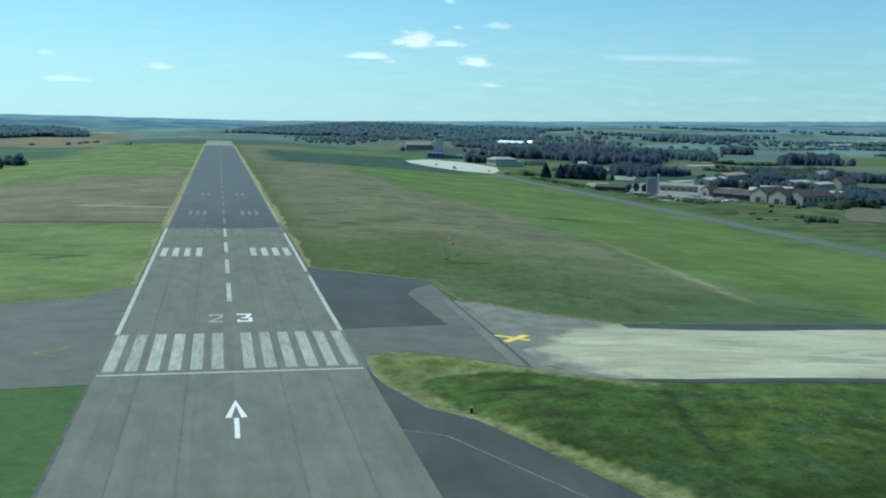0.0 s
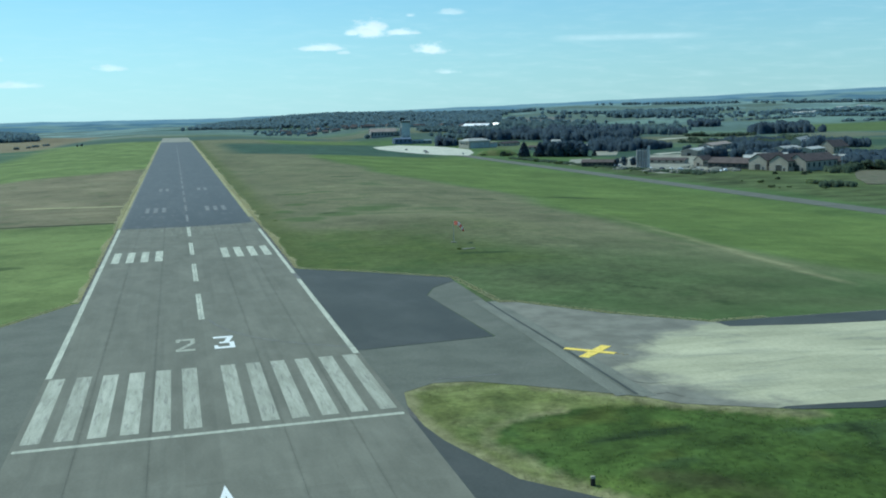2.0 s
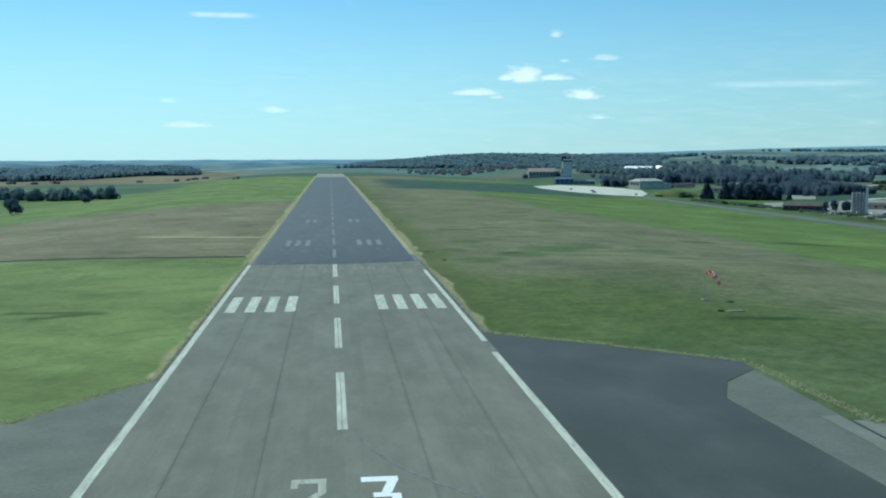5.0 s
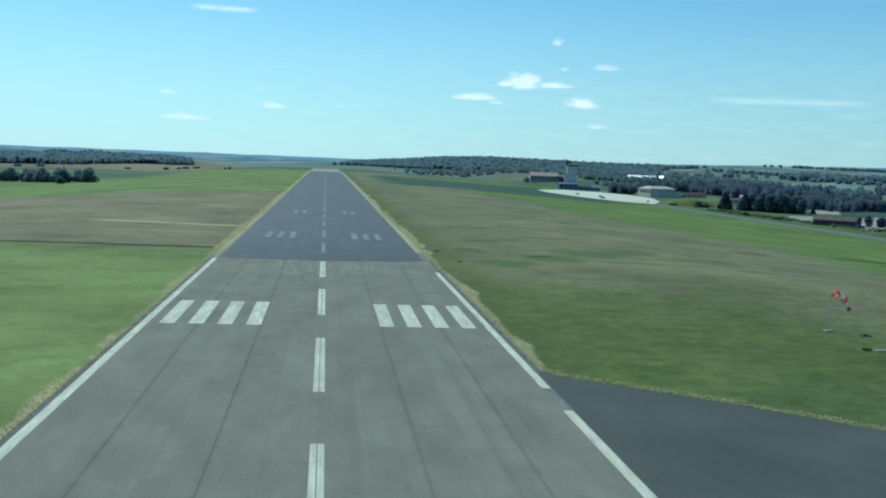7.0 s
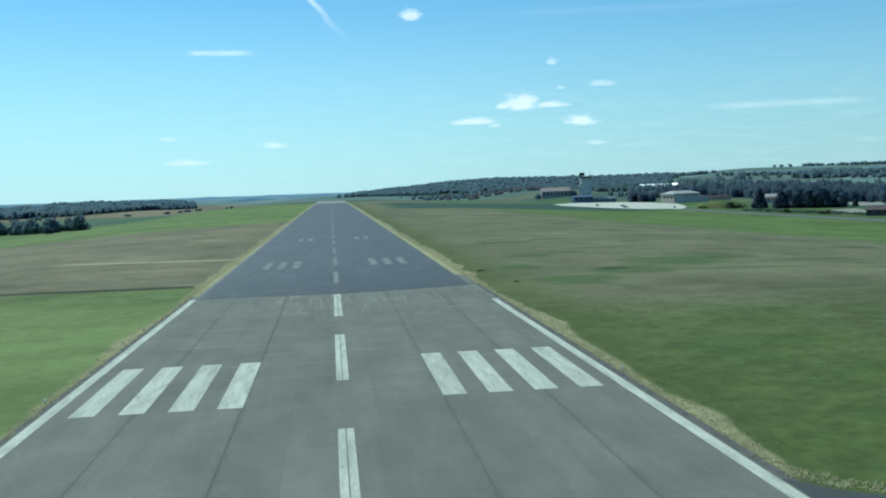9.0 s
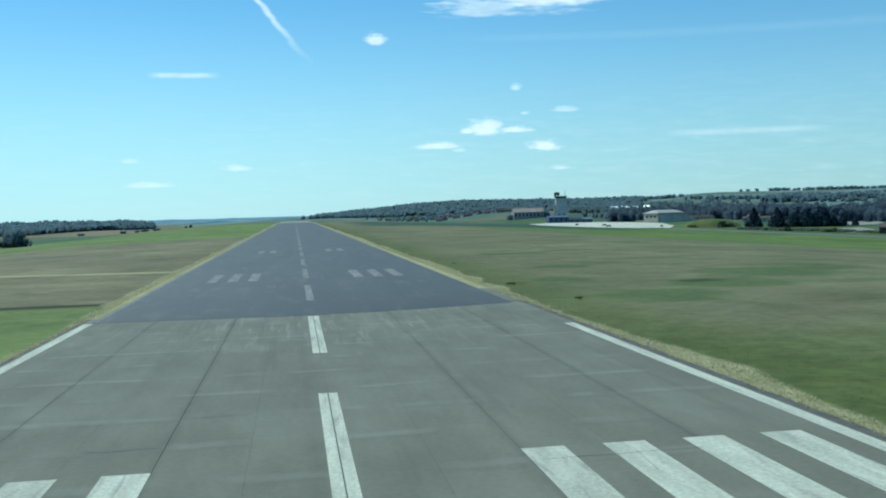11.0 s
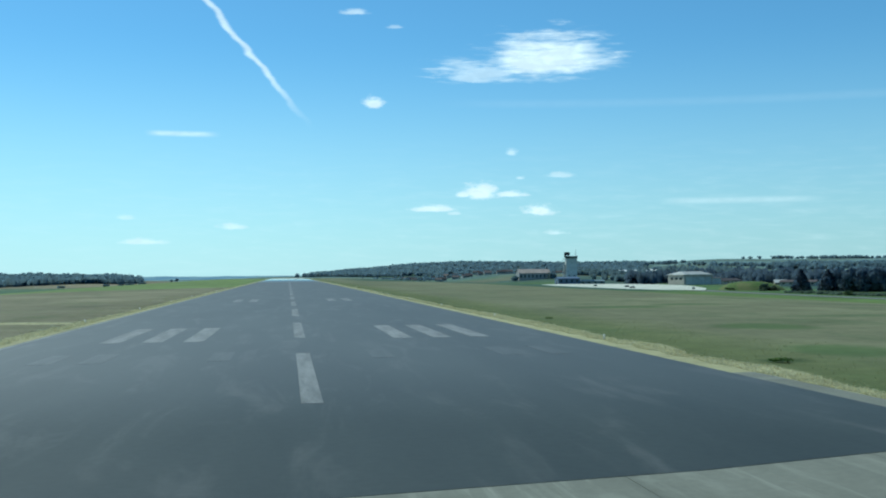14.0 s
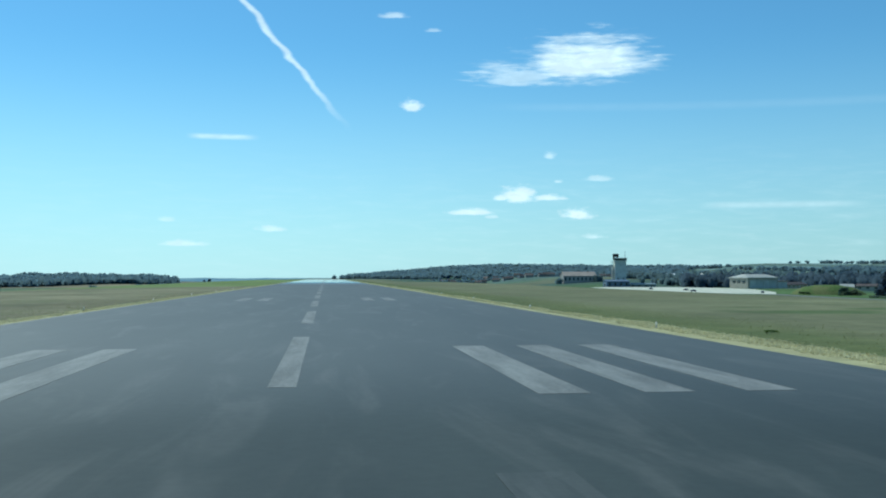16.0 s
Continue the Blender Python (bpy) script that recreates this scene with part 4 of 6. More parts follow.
# slabs of the paler stretch, between darker shoulders
def slab_end(x, k):
    """Edges of the concrete across the taxiway: k = 0 one side, 1 the other."""
    a = np.interp(x, (57, 62, 67, 78, 107, 290), (-6, -10.5, -13, -14.2, -13.4, -14.2))
    b = np.interp(x, (57, 84, 100, 115, 145, 290), (29, 29, 27.5, 28, 34, 60))
    return float(a + (b - a) * k)


for i in range(25):
    for j in range(5):
        x0, x1 = 57.2 + 9.2 * i, 57.2 + 9.2 * i + 9.16
        q = [(x0, slab_end(x0, j / 5)), (x1, slab_end(x1, j / 5)), (x1, slab_end(x1, (j + 0.996) / 5)), (x0, slab_end(x0, (j + 0.996) / 5))]
        b = Build()
        b.add([(x, y, land(x, y) - 0.008 + 0.14 * float(step(100, 170, x)) - d) for d in (0, 0.3) for x, y in q],
              [(0, 1, 2, 3), (7, 6, 5, 4), (0, 4, 5, 1), (1, 5, 6, 2), (2, 6, 7, 3), (3, 7, 4, 0)])
        part("slab", b, M_SLAB, cross_taxi)
drape("shoulder", [(84.5, 33.2), (85, 29.2), (100, 27.7), (115, 28.2), (145, 34.2), (287, 60), (287, 69), (150, 42.8), (125, 37.8), (110, 35.8), (95, 34.2)], M_PAD, cross_taxi, lift=0.004)
drape("shoulder", [(65.6, -13.6), (68, -14.8), (77, -16.9), (105, -16.6), (150, -16.8), (287, -17.2), (287, -14.4), (107, -13.6), (78, -14.4), (67, -13.2)], M_PAD, cross_taxi, lift=0.004)
M_STRIP = mat("grey_joint_concrete", (0.15, 0.158, 0.13), (0.2, 0.208, 0.172), 0.25, 3, 0.85, 0.1, 30, (1, 0.4, 1), stain=((0.11, 0.117, 0.097), 0.3, 0.5))
ribbon("joint_strip", [(51.9, 65), (51.4, 30), (50.7, 8), (50.4, -2.6)], 2.1, M_STRIP, cross_taxi, 0.012)
ribbon("joint_strip", [(54.1, 63), (54.0, 30), (53.7, 12), (53.3, -4)], 1.9, M_STRIP, cross_taxi, 0.012)
ribbon("tar_joint", [(53.2, 63), (52.8, 44), (52.7, 16), (52.2, -2.6)], 0.42, M_PAD, cross_taxi, 0.02)
ribbon("silt_streak", [(54.7, 4.6), (55.0, 2.6), (56.2, 1.7), (58.4, 1.4)], 0.9, M_SLAB, cross_taxi, 0.03)
ribbon("silt_streak", [(54.6, -3.1), (56.4, -3.1), (57.4, -5.4)], 0.7, M_SLAB, cross_taxi, 0.03)
ribbon("painted_line", [(30, 13.0), (34.5, 12.7), (39.1, 12.5)], 0.25, M_FADED, old_apron, 0.0)
cross = empty("closed_taxiway_cross", "yellow painted cross marking the closed taxiway", "marking", at=(56.4, 19.8, 0))
for ang, s0, s1, half, lift in ((42, -4.1, 4.1, 0.82, 0.035), (-43, -4.9, 3.1, 0.6, 0.045)):
    u = Vector((math.cos(radians(ang)), math.sin(radians(ang)), 0))
    w = Vector((-u.y, u.x, 0))
    b = Build()
    q = [u * s + w * half * k for s, k in ((s0, -1), (s1, -1), (s1, 1), (s0, 1))]
    b.add([(p.x, p.y, lift) for p in q] + [(p.x, p.y, -0.03) for p in q], [(0, 1, 2, 3), (7, 6, 5, 4), (0, 4, 5, 1), (1, 5, 6, 2), (2, 6, 7, 3), (3, 7, 4, 0)])
    part("painted_bar", b, M_YELLOW, cross)
for k in range(5):
    p = Vector((math.cos(radians(-43)), math.sin(radians(-43)), 0)) * (3.3 + 0.42 * k) + Vector((0.13, 0.14, 0)) * (1, -1, 2, -2, 0)[k]
    part("paint_flake", Build().chamfer(p.x - 0.16, p.x + 0.16, p.y - 0.2, p.y + 0.2, -0.02, 0.04, 0.05), M_OLDYELLOW, cross)
tagged(drape("parallel_taxiway", [(274, 1040), (273, 40), (286.5, 40), (287.5, 830), (290, 1040)], M_OLD, None, lift=0.1, cell=6), "grey asphalt taxiway running along the airfield", "pavement", kind="structure")
tagged(drape("hard_stand", [(284, 846), (302, 884), (318, 952), (312, 1090), (292, 1200), (242, 1130), (235, 1060), (241, 985), (251, 925), (266, 872)], M_CONC, None, lift=0.16, cell=9), "pale concrete aircraft stand", "pavement", kind="structure")
tagged(drape("yard", [(318, 500), (352, 492), (384, 510), (410, 570), (455, 640), (470, 720), (420, 730), (370, 690), (330, 600)], M_CONC2, None, lift=0.05, cell=10), "pale dusty yard round the silos", "pavement", kind="structure")
tagged(drape("lane", [(470, 700), (520, 760), (640, 800), (640, 812), (510, 775), (462, 716)], M_CONC, None, lift=0.05, cell=10), "pale lane between the yards", "pavement", kind="structure")
tagged(drape("bare_slope", [(368, 352), (392, 392), (420, 430), (440, 452), (470, 440), (470, 390), (430, 352), (390, 340)], M_DIRT, None, lift=0.25, cell=6), "bare earth slope among scrub", "dirt", kind="structure")
tagged(drape("lane", [(436, 742), (456, 752), (478, 756), (480, 748), (460, 742), (440, 732)], M_CONC, None, lift=0.06, cell=8), "pale curved lane beside the yard", "pavement", kind="structure")
tagged(drape("lane", [(822, 1478), (860, 1496), (900, 1512), (904, 1500), (866, 1484), (828, 1464)], M_CONC, None, lift=0.3, cell=10), "pale lane deep in the valley", "pavement", kind="structure")
tagged(drape("lane", [(307, 640), (320, 622), (352, 690), (362, 718), (342, 716)], M_CONC2, None, lift=0.05, cell=10), "pale dusty lane beside the low barns", "pavement", kind="structure")
tagged(drape("lane", [(381, 758), (404, 752), (428, 800), (442, 850), (430, 880), (412, 820)], M_CONC2, None, lift=0.05, cell=10), "pale gravel yard among the trees", "pavement", kind="structure")
for points, wide in (([(147, 63), (152, 60.5), (157, 60)], 0.7), ([(151, 57), (158, 55.5), (164, 55)], 0.9), ([(158, 61), (166, 60)], 0.6)):
    strip = ribbon("pavement_strip", points, wide, M_DIRT, None, 0.04)
    tagged(strip, "worn strip of bare earth in the grass", "pavement", kind="structure")

# ---------- trees ----------
rng = np.random.default_rng(5)


def crown_cards(h, r, n, card, kind):
    """Leaf clumps of a crown as bent cards: vertices (n, 4, 3). kind: round, cone or bush."""
    out = rng.normal(size=(n, 3))
    if kind == "cone":
        t = rng.random(n) ** 0.7
        rad = r * (1.02 - t) ** 0.7 * (0.6 + 0.4 * rng.random(n))
        ang = rng.random(n) * 6.283
        c = np.stack([rad * np.cos(ang), rad * np.sin(ang), h * (0.03 + 0.97 * t)], 1)
        card = card * (1.15 - 0.7 * t)[:, None, None]
    else:
        lobes = 4 if kind == "bush" else 7
        lc = rng.normal(size=(lobes, 3)) * (0.42, 0.42, 0.3)
        d = rng.normal(size=(n, 3))
        d /= np.linalg.norm(d, axis=1)[:, None]
        p = lc[rng.integers(lobes, size=n)] + d * (0.58 * rng.random(n) ** 0.28)[:, None]
        out = d + 0.42 * out
        low = 0.1 if kind == "round" else -0.06
        c = np.stack([p[:, 0] * r, p[:, 1] * r, h * (low + (1 - low) * np.clip(0.5 + 0.5 * p[:, 2], 0, 1.1))], 1)
    k = out / np.linalg.norm(out, axis=1)[:, None]
    u = np.cross(k, rng.normal(size=(n, 3)))
    u /= np.linalg.norm(u, axis=1)[:, None]
    w = np.cross(k, u)
    size = card * (0.6 + 0.7 * rng.random((n, 1, 1)))
    corners = np.array([(-1, -0.7, -0.15), (0.2, -1, 0.15), (1, 0.6, -0.15), (-0.3, 1, 0.15)])
    return c[:, None] + size * (corners[None, :, :1] * u[:, None] + corners[None, :, 1:2] * w[:, None] + corners[None, :, 2:] * k[:, None])


def hull_cards(h, r, kind, sides=7):
    """The dense leafy inside of a crown, a lumpy hull of four-cornered pieces with the look of the clumps round it."""
    rows = ((0.02, 0.95), (0.3, 0.84), (0.6, 0.62), (0.82, 0.38), (0.97, 0.05)) if kind == "cone" else ((0.02, 0.62), (0.3, 0.8), (0.62, 0.7), (0.84, 0.4), (0.93, 0.05))
    lump = 0.82 + 0.3 * rng.random((len(rows), sides))
    ring = [[(r * k * lump[i][j] * math.cos(6.2832 * j / sides), r * k * lump[i][j] * math.sin(6.2832 * j / sides), h * z * (0.92 + 0.1 * lump[i][j])) for j in range(sides)] for i, (z, k) in enumerate(rows)]
    return np.array([(ring[i][j], ring[i][(j + 1) % sides], ring[i + 1][(j + 1) % sides], ring[i + 1][j]) for i in range(len(rows) - 1) for j in range(sides)])


def trunk_build(h, r, kind):
    b = Build()
    top = h * (0.95 if kind == "cone" else 0.62)
    b.tube([(0, 0, -0.4), (0.05, 0.03, top * 0.4), (0.1 * r / 3, -0.05, top)], [h * 0.022 + 0.05, h * 0.017 + 0.03, 0.04], 7)
    if kind == "round":
        for q in range(5):
            a, s = q * 1.257 + 0.4, top * (0.45 + 0.09 * q)
            b.tube([(0.05, 0, s), (math.cos(a) * r * 0.3, math.sin(a) * r * 0.3, s + h * 0.12), (math.cos(a) * r * 0.62, math.sin(a) * r * 0.62, s + h * 0.2)], [h * 0.009 + 0.02, h * 0.006 + 0.02, 0.02], 5)
    return b


def cards_mesh(name, cards, material, normals=None):
    """One mesh of four-cornered leaf clumps; normals, one for each corner, round off the light over the crown."""
    me = bpy.data.meshes.new(name)
    n = len(cards)
    me.vertices.add(n * 4)
    me.loops.add(n * 4)
    me.polygons.add(n)
    me.vertices.foreach_set("co", np.ascontiguousarray(cards, np.float32).ravel())
    me.loops.foreach_set("vertex_index", np.arange(n * 4, dtype=np.int32))
    me.polygons.foreach_set("loop_start", np.arange(0, n * 4, 4, dtype=np.int32))
    me.polygons.foreach_set("use_smooth", np.ones(n, bool))
    me.update(calc_edges=True)
    if normals is not None:
        me.normals_split_custom_set_from_vertices(normals.reshape(-1, 3).tolist())
    me.materials.append(material)
    return me


def crown_normals(cards, h, r, own=0.35):
    """Outward directions of a crown of height h and radius r, a little disturbed from clump to clump."""
    d = (cards - (0, 0, 0.45 * h)) / (r, r, 0.55 * h)
    d = d / (np.linalg.norm(d, axis=2, keepdims=True) + 1e-6) + own * rng.normal(size=(len(cards), 1, 3))
    return d / (np.linalg.norm(d, axis=2, keepdims=True) + 1e-6)


def tree(name, label, h, r, kind, leaf, n=260, card=0.5, category="tree", group=""):
    ob = empty(name, label, category, group)
    if kind != "bush":
        part("trunk", trunk_build(h, r, kind), M_BARK, ob, smooth=True)
    else:
        part("stems", Build().tube([(0, 0, -0.3), (0.1, 0, h * 0.4)], [0.12, 0.05], 6).tube([(0.2, 0.1, -0.3), (r * 0.3, 0.2, h * 0.4)], [0.1, 0.04], 6), M_BARK, ob)
    cards = np.concatenate([hull_cards(h * 0.92, r * 0.85, kind), crown_cards(h, r, n, card, kind)]) if kind in ("cone", "grove") else crown_cards(h, r, n, card, kind)
    part("crown", cards_mesh("crown", cards, leaf, crown_normals(cards, h, r)), leaf, ob)
    return ob


def stand(ob, x, y, turn=0.0, size=1.0):
    ob.matrix_basis = Matrix.Translation((x, y, land(x, y))) @ Matrix.Rotation(turn, 4, "Z") @ Matrix.Scale(size, 4)
    return ob


def plant(ob, spots):
    """The first spot takes the thing itself, the others copies of it: (x, y, size)."""
    first = True
    for i, (x, y, s) in enumerate(spots):
        if first:
            stand(ob, x, y, 0.3, s)
            first = False
        else:
            c = copy_thing(ob, Matrix.Identity(4))
            stand(c, x, y, 1.7 * i, s)


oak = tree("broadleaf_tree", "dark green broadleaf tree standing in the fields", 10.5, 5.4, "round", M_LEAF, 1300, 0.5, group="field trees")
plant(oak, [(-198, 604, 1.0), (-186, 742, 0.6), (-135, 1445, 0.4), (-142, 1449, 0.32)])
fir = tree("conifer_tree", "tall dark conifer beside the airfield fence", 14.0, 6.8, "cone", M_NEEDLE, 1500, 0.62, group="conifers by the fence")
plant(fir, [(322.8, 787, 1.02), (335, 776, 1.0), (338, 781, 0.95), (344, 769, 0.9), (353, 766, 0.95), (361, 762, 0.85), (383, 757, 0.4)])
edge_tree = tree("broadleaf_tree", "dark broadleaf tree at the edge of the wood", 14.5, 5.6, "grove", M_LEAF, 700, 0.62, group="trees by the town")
spots = []
for i in range(24):
    t = i / 23
    spots.append((341 + 29 * t + 3 * math.sin(i * 2.1), 774 - 20 * t + 6 * math.sin(i * 1.3), 0.85 + 0.3 * math.sin(i * 3.7) ** 2))
plant(edge_tree, spots + [(341, 604, 0.55), (346, 599, 0.5), (337, 609, 0.45), (352, 606, 0.5), (466, 734, 0.5), (472, 738, 0.6)])
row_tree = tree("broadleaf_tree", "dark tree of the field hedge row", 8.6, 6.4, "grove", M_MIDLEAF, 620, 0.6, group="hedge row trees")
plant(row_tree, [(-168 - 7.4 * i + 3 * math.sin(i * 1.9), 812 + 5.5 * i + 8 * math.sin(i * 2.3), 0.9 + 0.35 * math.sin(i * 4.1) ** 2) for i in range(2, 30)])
bush = tree("bush", "rounded green bush beside the taxiway", 2.6, 3.4, "bush", M_LEAF2, 170, 0.55, "bush", "scrub along the taxiway")
spots = [(294, 830, 0.8), (301, 700, 1.0), (306, 655, 0.9)]
for i in range(14):
    t = rng.random()
    spots.append((302 + 30 * t * rng.random() + 8 * rng.random(), 690 - 400 * t, 0.25 + 0.5 * rng.random() ** 2))
plant(bush, spots)
scrub = tree("bush", "dark green thicket on the slope", 5.5, 4.5, "bush", M_BUSH, 300, 0.6, "bush", "scrub on the slope")
plant(scrub, [(309, 813, 1.1), (313, 808, 0.8), (348, 369, 0.5), (352, 412, 0.35), (446, 470, 1.3), (452, 460, 1.5), (462, 452, 1.6), (474, 446, 1.5), (388, 440, 0.5), (376, 452, 0.45), (400, 448, 0.5)])
low = tree("grass_clump", "low dark tuft in the tall grass", 0.55, 1.5, "bush", M_LUSH, 260, 0.13, "bush", "tufts in the grass")
plant(low, [(27.5, 255, 0.45), (68.8, 136.2, 0.5), (28.2, 311, 0.3), (29.4, 230.5, 0.35), (29.9, 231.6, 0.3)])


def wood(name, label, n, spot, h, r, leaf, cards=46, card=1.6, cone=0.12, calm=0.6):
    """A wood of many trees in one mesh; spot() gives a place. calm: how far normals are bent to even out the light on
    the tree tops, and heights levelled.
    """
    kinds = ["cone" if k < 6 * cone else "grove" for k in range(6)]
    protos = [np.concatenate([hull_cards(1.0, r / h, k), crown_cards(1.0, r / h, cards, card / h, k)]) for k in kinds]
    faces = [crown_normals(p, 1.0, r / h, 0.22 * (1 - calm)) * (1 - calm) + np.array((0, -0.25, 0.75)) * calm for p in protos]
    out, turned = [], []
    for _ in range(n):
        x, y = spot()
        s = h * (0.8 + 0.13 * math.sin(x / 19 + y / 31) + 0.1 * math.sin(x / 7.3 - y / 11 + 1) + 0.26 * (1 - calm) * rng.random())
        q, k = rng.random() * 6.283, rng.integers(6)
        m = np.array([[math.cos(q), -math.sin(q), 0], [math.sin(q), math.cos(q), 0], [0, 0, 1]])
        out.append(protos[k] * s @ m.T + (x, y, land(x, y) - 0.3))
        turned.append(faces[k] @ m.T)
    return tagged(new(name, cards_mesh(name, np.concatenate(out), leaf, np.concatenate(turned))), label, "wood", kind="stuff")


def area(*corners, loose=0.07):
    """Random places in a four-sided area with a loose edge."""
    p = [np.array(c, float) for c in corners]
    def spot():
        u, v = rng.random(2) + loose * rng.normal(size=2)
        return (p[0] * (1 - u) * (1 - v) + p[1] * u * (1 - v) + p[2] * u * v + p[3] * (1 - u) * v).tolist()
    return spot


def clumps(n, long, wide, *corners):
    """Random places in long narrow clumps that lie in a four-sided area."""
    inner = area(*corners)
    mids = [(*inner(), -0.72 + 0.25 * rng.normal(), 0.4 + rng.random()) for _ in range(n)]
    def spot():
        x, y, q, s = mids[rng.integers(n)]
        u, v = rng.normal() * long * s, rng.normal() * wide * s
        return [x + u * math.cos(q) - v * math.sin(q), y + u * math.sin(q) + v * math.cos(q)]
    return spot


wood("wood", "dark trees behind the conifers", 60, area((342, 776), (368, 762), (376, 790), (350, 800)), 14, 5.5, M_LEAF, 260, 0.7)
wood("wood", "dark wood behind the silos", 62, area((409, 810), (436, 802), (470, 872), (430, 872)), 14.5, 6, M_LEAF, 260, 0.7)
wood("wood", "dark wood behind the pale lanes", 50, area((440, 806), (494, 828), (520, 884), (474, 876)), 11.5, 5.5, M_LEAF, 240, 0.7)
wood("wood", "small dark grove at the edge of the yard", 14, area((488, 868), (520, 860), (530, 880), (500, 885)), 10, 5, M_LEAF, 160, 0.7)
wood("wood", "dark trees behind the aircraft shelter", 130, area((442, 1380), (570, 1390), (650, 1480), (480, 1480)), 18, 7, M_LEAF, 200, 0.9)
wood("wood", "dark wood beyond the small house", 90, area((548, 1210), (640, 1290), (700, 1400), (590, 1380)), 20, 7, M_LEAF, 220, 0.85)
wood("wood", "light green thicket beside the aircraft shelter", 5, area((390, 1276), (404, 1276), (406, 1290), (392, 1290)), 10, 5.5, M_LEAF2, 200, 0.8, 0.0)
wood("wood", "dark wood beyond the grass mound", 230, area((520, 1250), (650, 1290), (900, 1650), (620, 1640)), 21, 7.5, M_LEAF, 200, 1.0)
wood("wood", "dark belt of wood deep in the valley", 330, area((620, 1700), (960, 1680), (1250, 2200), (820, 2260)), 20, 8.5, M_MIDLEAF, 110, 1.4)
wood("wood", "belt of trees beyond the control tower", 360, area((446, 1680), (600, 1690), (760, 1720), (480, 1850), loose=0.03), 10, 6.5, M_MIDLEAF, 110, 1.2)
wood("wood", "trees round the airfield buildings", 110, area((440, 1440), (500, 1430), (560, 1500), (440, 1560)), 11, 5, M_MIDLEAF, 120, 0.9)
wood("wood", "trees beside the aircraft shelter", 14, area((316, 1090), (336, 1082), (346, 1098), (326, 1108)), 13, 5, M_LEAF, 160, 0.8, 0.0)
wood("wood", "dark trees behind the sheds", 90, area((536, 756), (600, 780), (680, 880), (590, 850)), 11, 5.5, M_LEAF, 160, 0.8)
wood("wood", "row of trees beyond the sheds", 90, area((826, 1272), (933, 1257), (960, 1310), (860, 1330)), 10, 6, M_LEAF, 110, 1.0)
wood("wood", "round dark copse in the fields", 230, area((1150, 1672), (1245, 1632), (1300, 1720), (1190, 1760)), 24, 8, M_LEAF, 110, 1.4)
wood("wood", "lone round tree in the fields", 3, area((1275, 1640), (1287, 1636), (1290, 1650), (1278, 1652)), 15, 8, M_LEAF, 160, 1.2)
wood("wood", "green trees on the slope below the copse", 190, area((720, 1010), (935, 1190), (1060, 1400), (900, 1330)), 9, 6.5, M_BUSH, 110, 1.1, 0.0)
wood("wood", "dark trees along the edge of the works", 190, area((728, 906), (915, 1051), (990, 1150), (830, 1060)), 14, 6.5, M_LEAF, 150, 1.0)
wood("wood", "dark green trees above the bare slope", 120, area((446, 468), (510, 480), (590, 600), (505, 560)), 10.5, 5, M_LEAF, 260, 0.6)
wood("wood", "dark trees among the workshops", 34, clumps(8, 12, 4, (440, 600), (520, 580), (640, 690), (480, 700)), 9, 4.5, M_LEAF, 120, 0.7, 0.0)
wood("wood", "dark trees before the bright roofs", 26, area((486, 1622), (575, 1620), (580, 1650), (490, 1648)), 8, 6, M_MIDLEAF, 110, 1.1, 0.0)
wood("wood", "dark trees at the ends of the long airfield building", 12, clumps(2, 6, 5, (305, 1590), (316, 1590), (388, 1590), (384, 1600)), 10, 5.5, M_MIDLEAF, 110, 1.0, 0.0)
wood("wood", "small grove in the valley fields", 44, area((1014, 1809), (1050, 1785), (1070, 1825), (1035, 1850)), 17, 7, M_LEAF, 120, 1.2)
wood("wood", "small grove in the valley fields", 60, area((1269, 2167), (1325, 2121), (1350, 2170), (1295, 2210)), 19, 8, M_LEAF, 110, 1.4)
wood("wood", "hedges among the fields of the valley", 110, area((933, 1575), (1118, 1638), (1130, 1660), (950, 1600)), 8, 5, M_BUSH, 70, 1.2, 0.0)
wood("wood", "hedges across the slope of the valley", 90, clumps(5, 30, 5, (640, 1100), (820, 1150), (900, 1450), (760, 1450)), 6, 5, M_BUSH, 70, 1.1, 0.0)
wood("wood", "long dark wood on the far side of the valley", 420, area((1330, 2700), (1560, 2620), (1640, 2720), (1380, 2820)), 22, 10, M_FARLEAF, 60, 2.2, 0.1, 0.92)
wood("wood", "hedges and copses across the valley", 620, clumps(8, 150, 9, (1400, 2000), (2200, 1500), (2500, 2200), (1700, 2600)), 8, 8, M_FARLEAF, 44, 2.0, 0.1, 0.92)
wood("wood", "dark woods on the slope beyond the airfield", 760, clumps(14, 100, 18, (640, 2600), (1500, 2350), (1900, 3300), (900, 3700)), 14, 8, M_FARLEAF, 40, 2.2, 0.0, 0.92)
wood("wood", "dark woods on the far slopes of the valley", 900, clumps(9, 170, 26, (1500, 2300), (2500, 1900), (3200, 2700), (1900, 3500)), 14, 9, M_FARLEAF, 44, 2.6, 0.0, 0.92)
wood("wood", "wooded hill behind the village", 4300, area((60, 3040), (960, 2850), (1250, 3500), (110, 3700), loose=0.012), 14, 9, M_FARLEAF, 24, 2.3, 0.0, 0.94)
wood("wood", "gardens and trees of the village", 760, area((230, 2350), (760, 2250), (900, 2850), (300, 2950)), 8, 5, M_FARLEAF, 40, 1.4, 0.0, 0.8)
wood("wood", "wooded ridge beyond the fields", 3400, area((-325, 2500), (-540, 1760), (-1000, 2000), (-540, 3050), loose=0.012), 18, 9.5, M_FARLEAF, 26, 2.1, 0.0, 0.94)
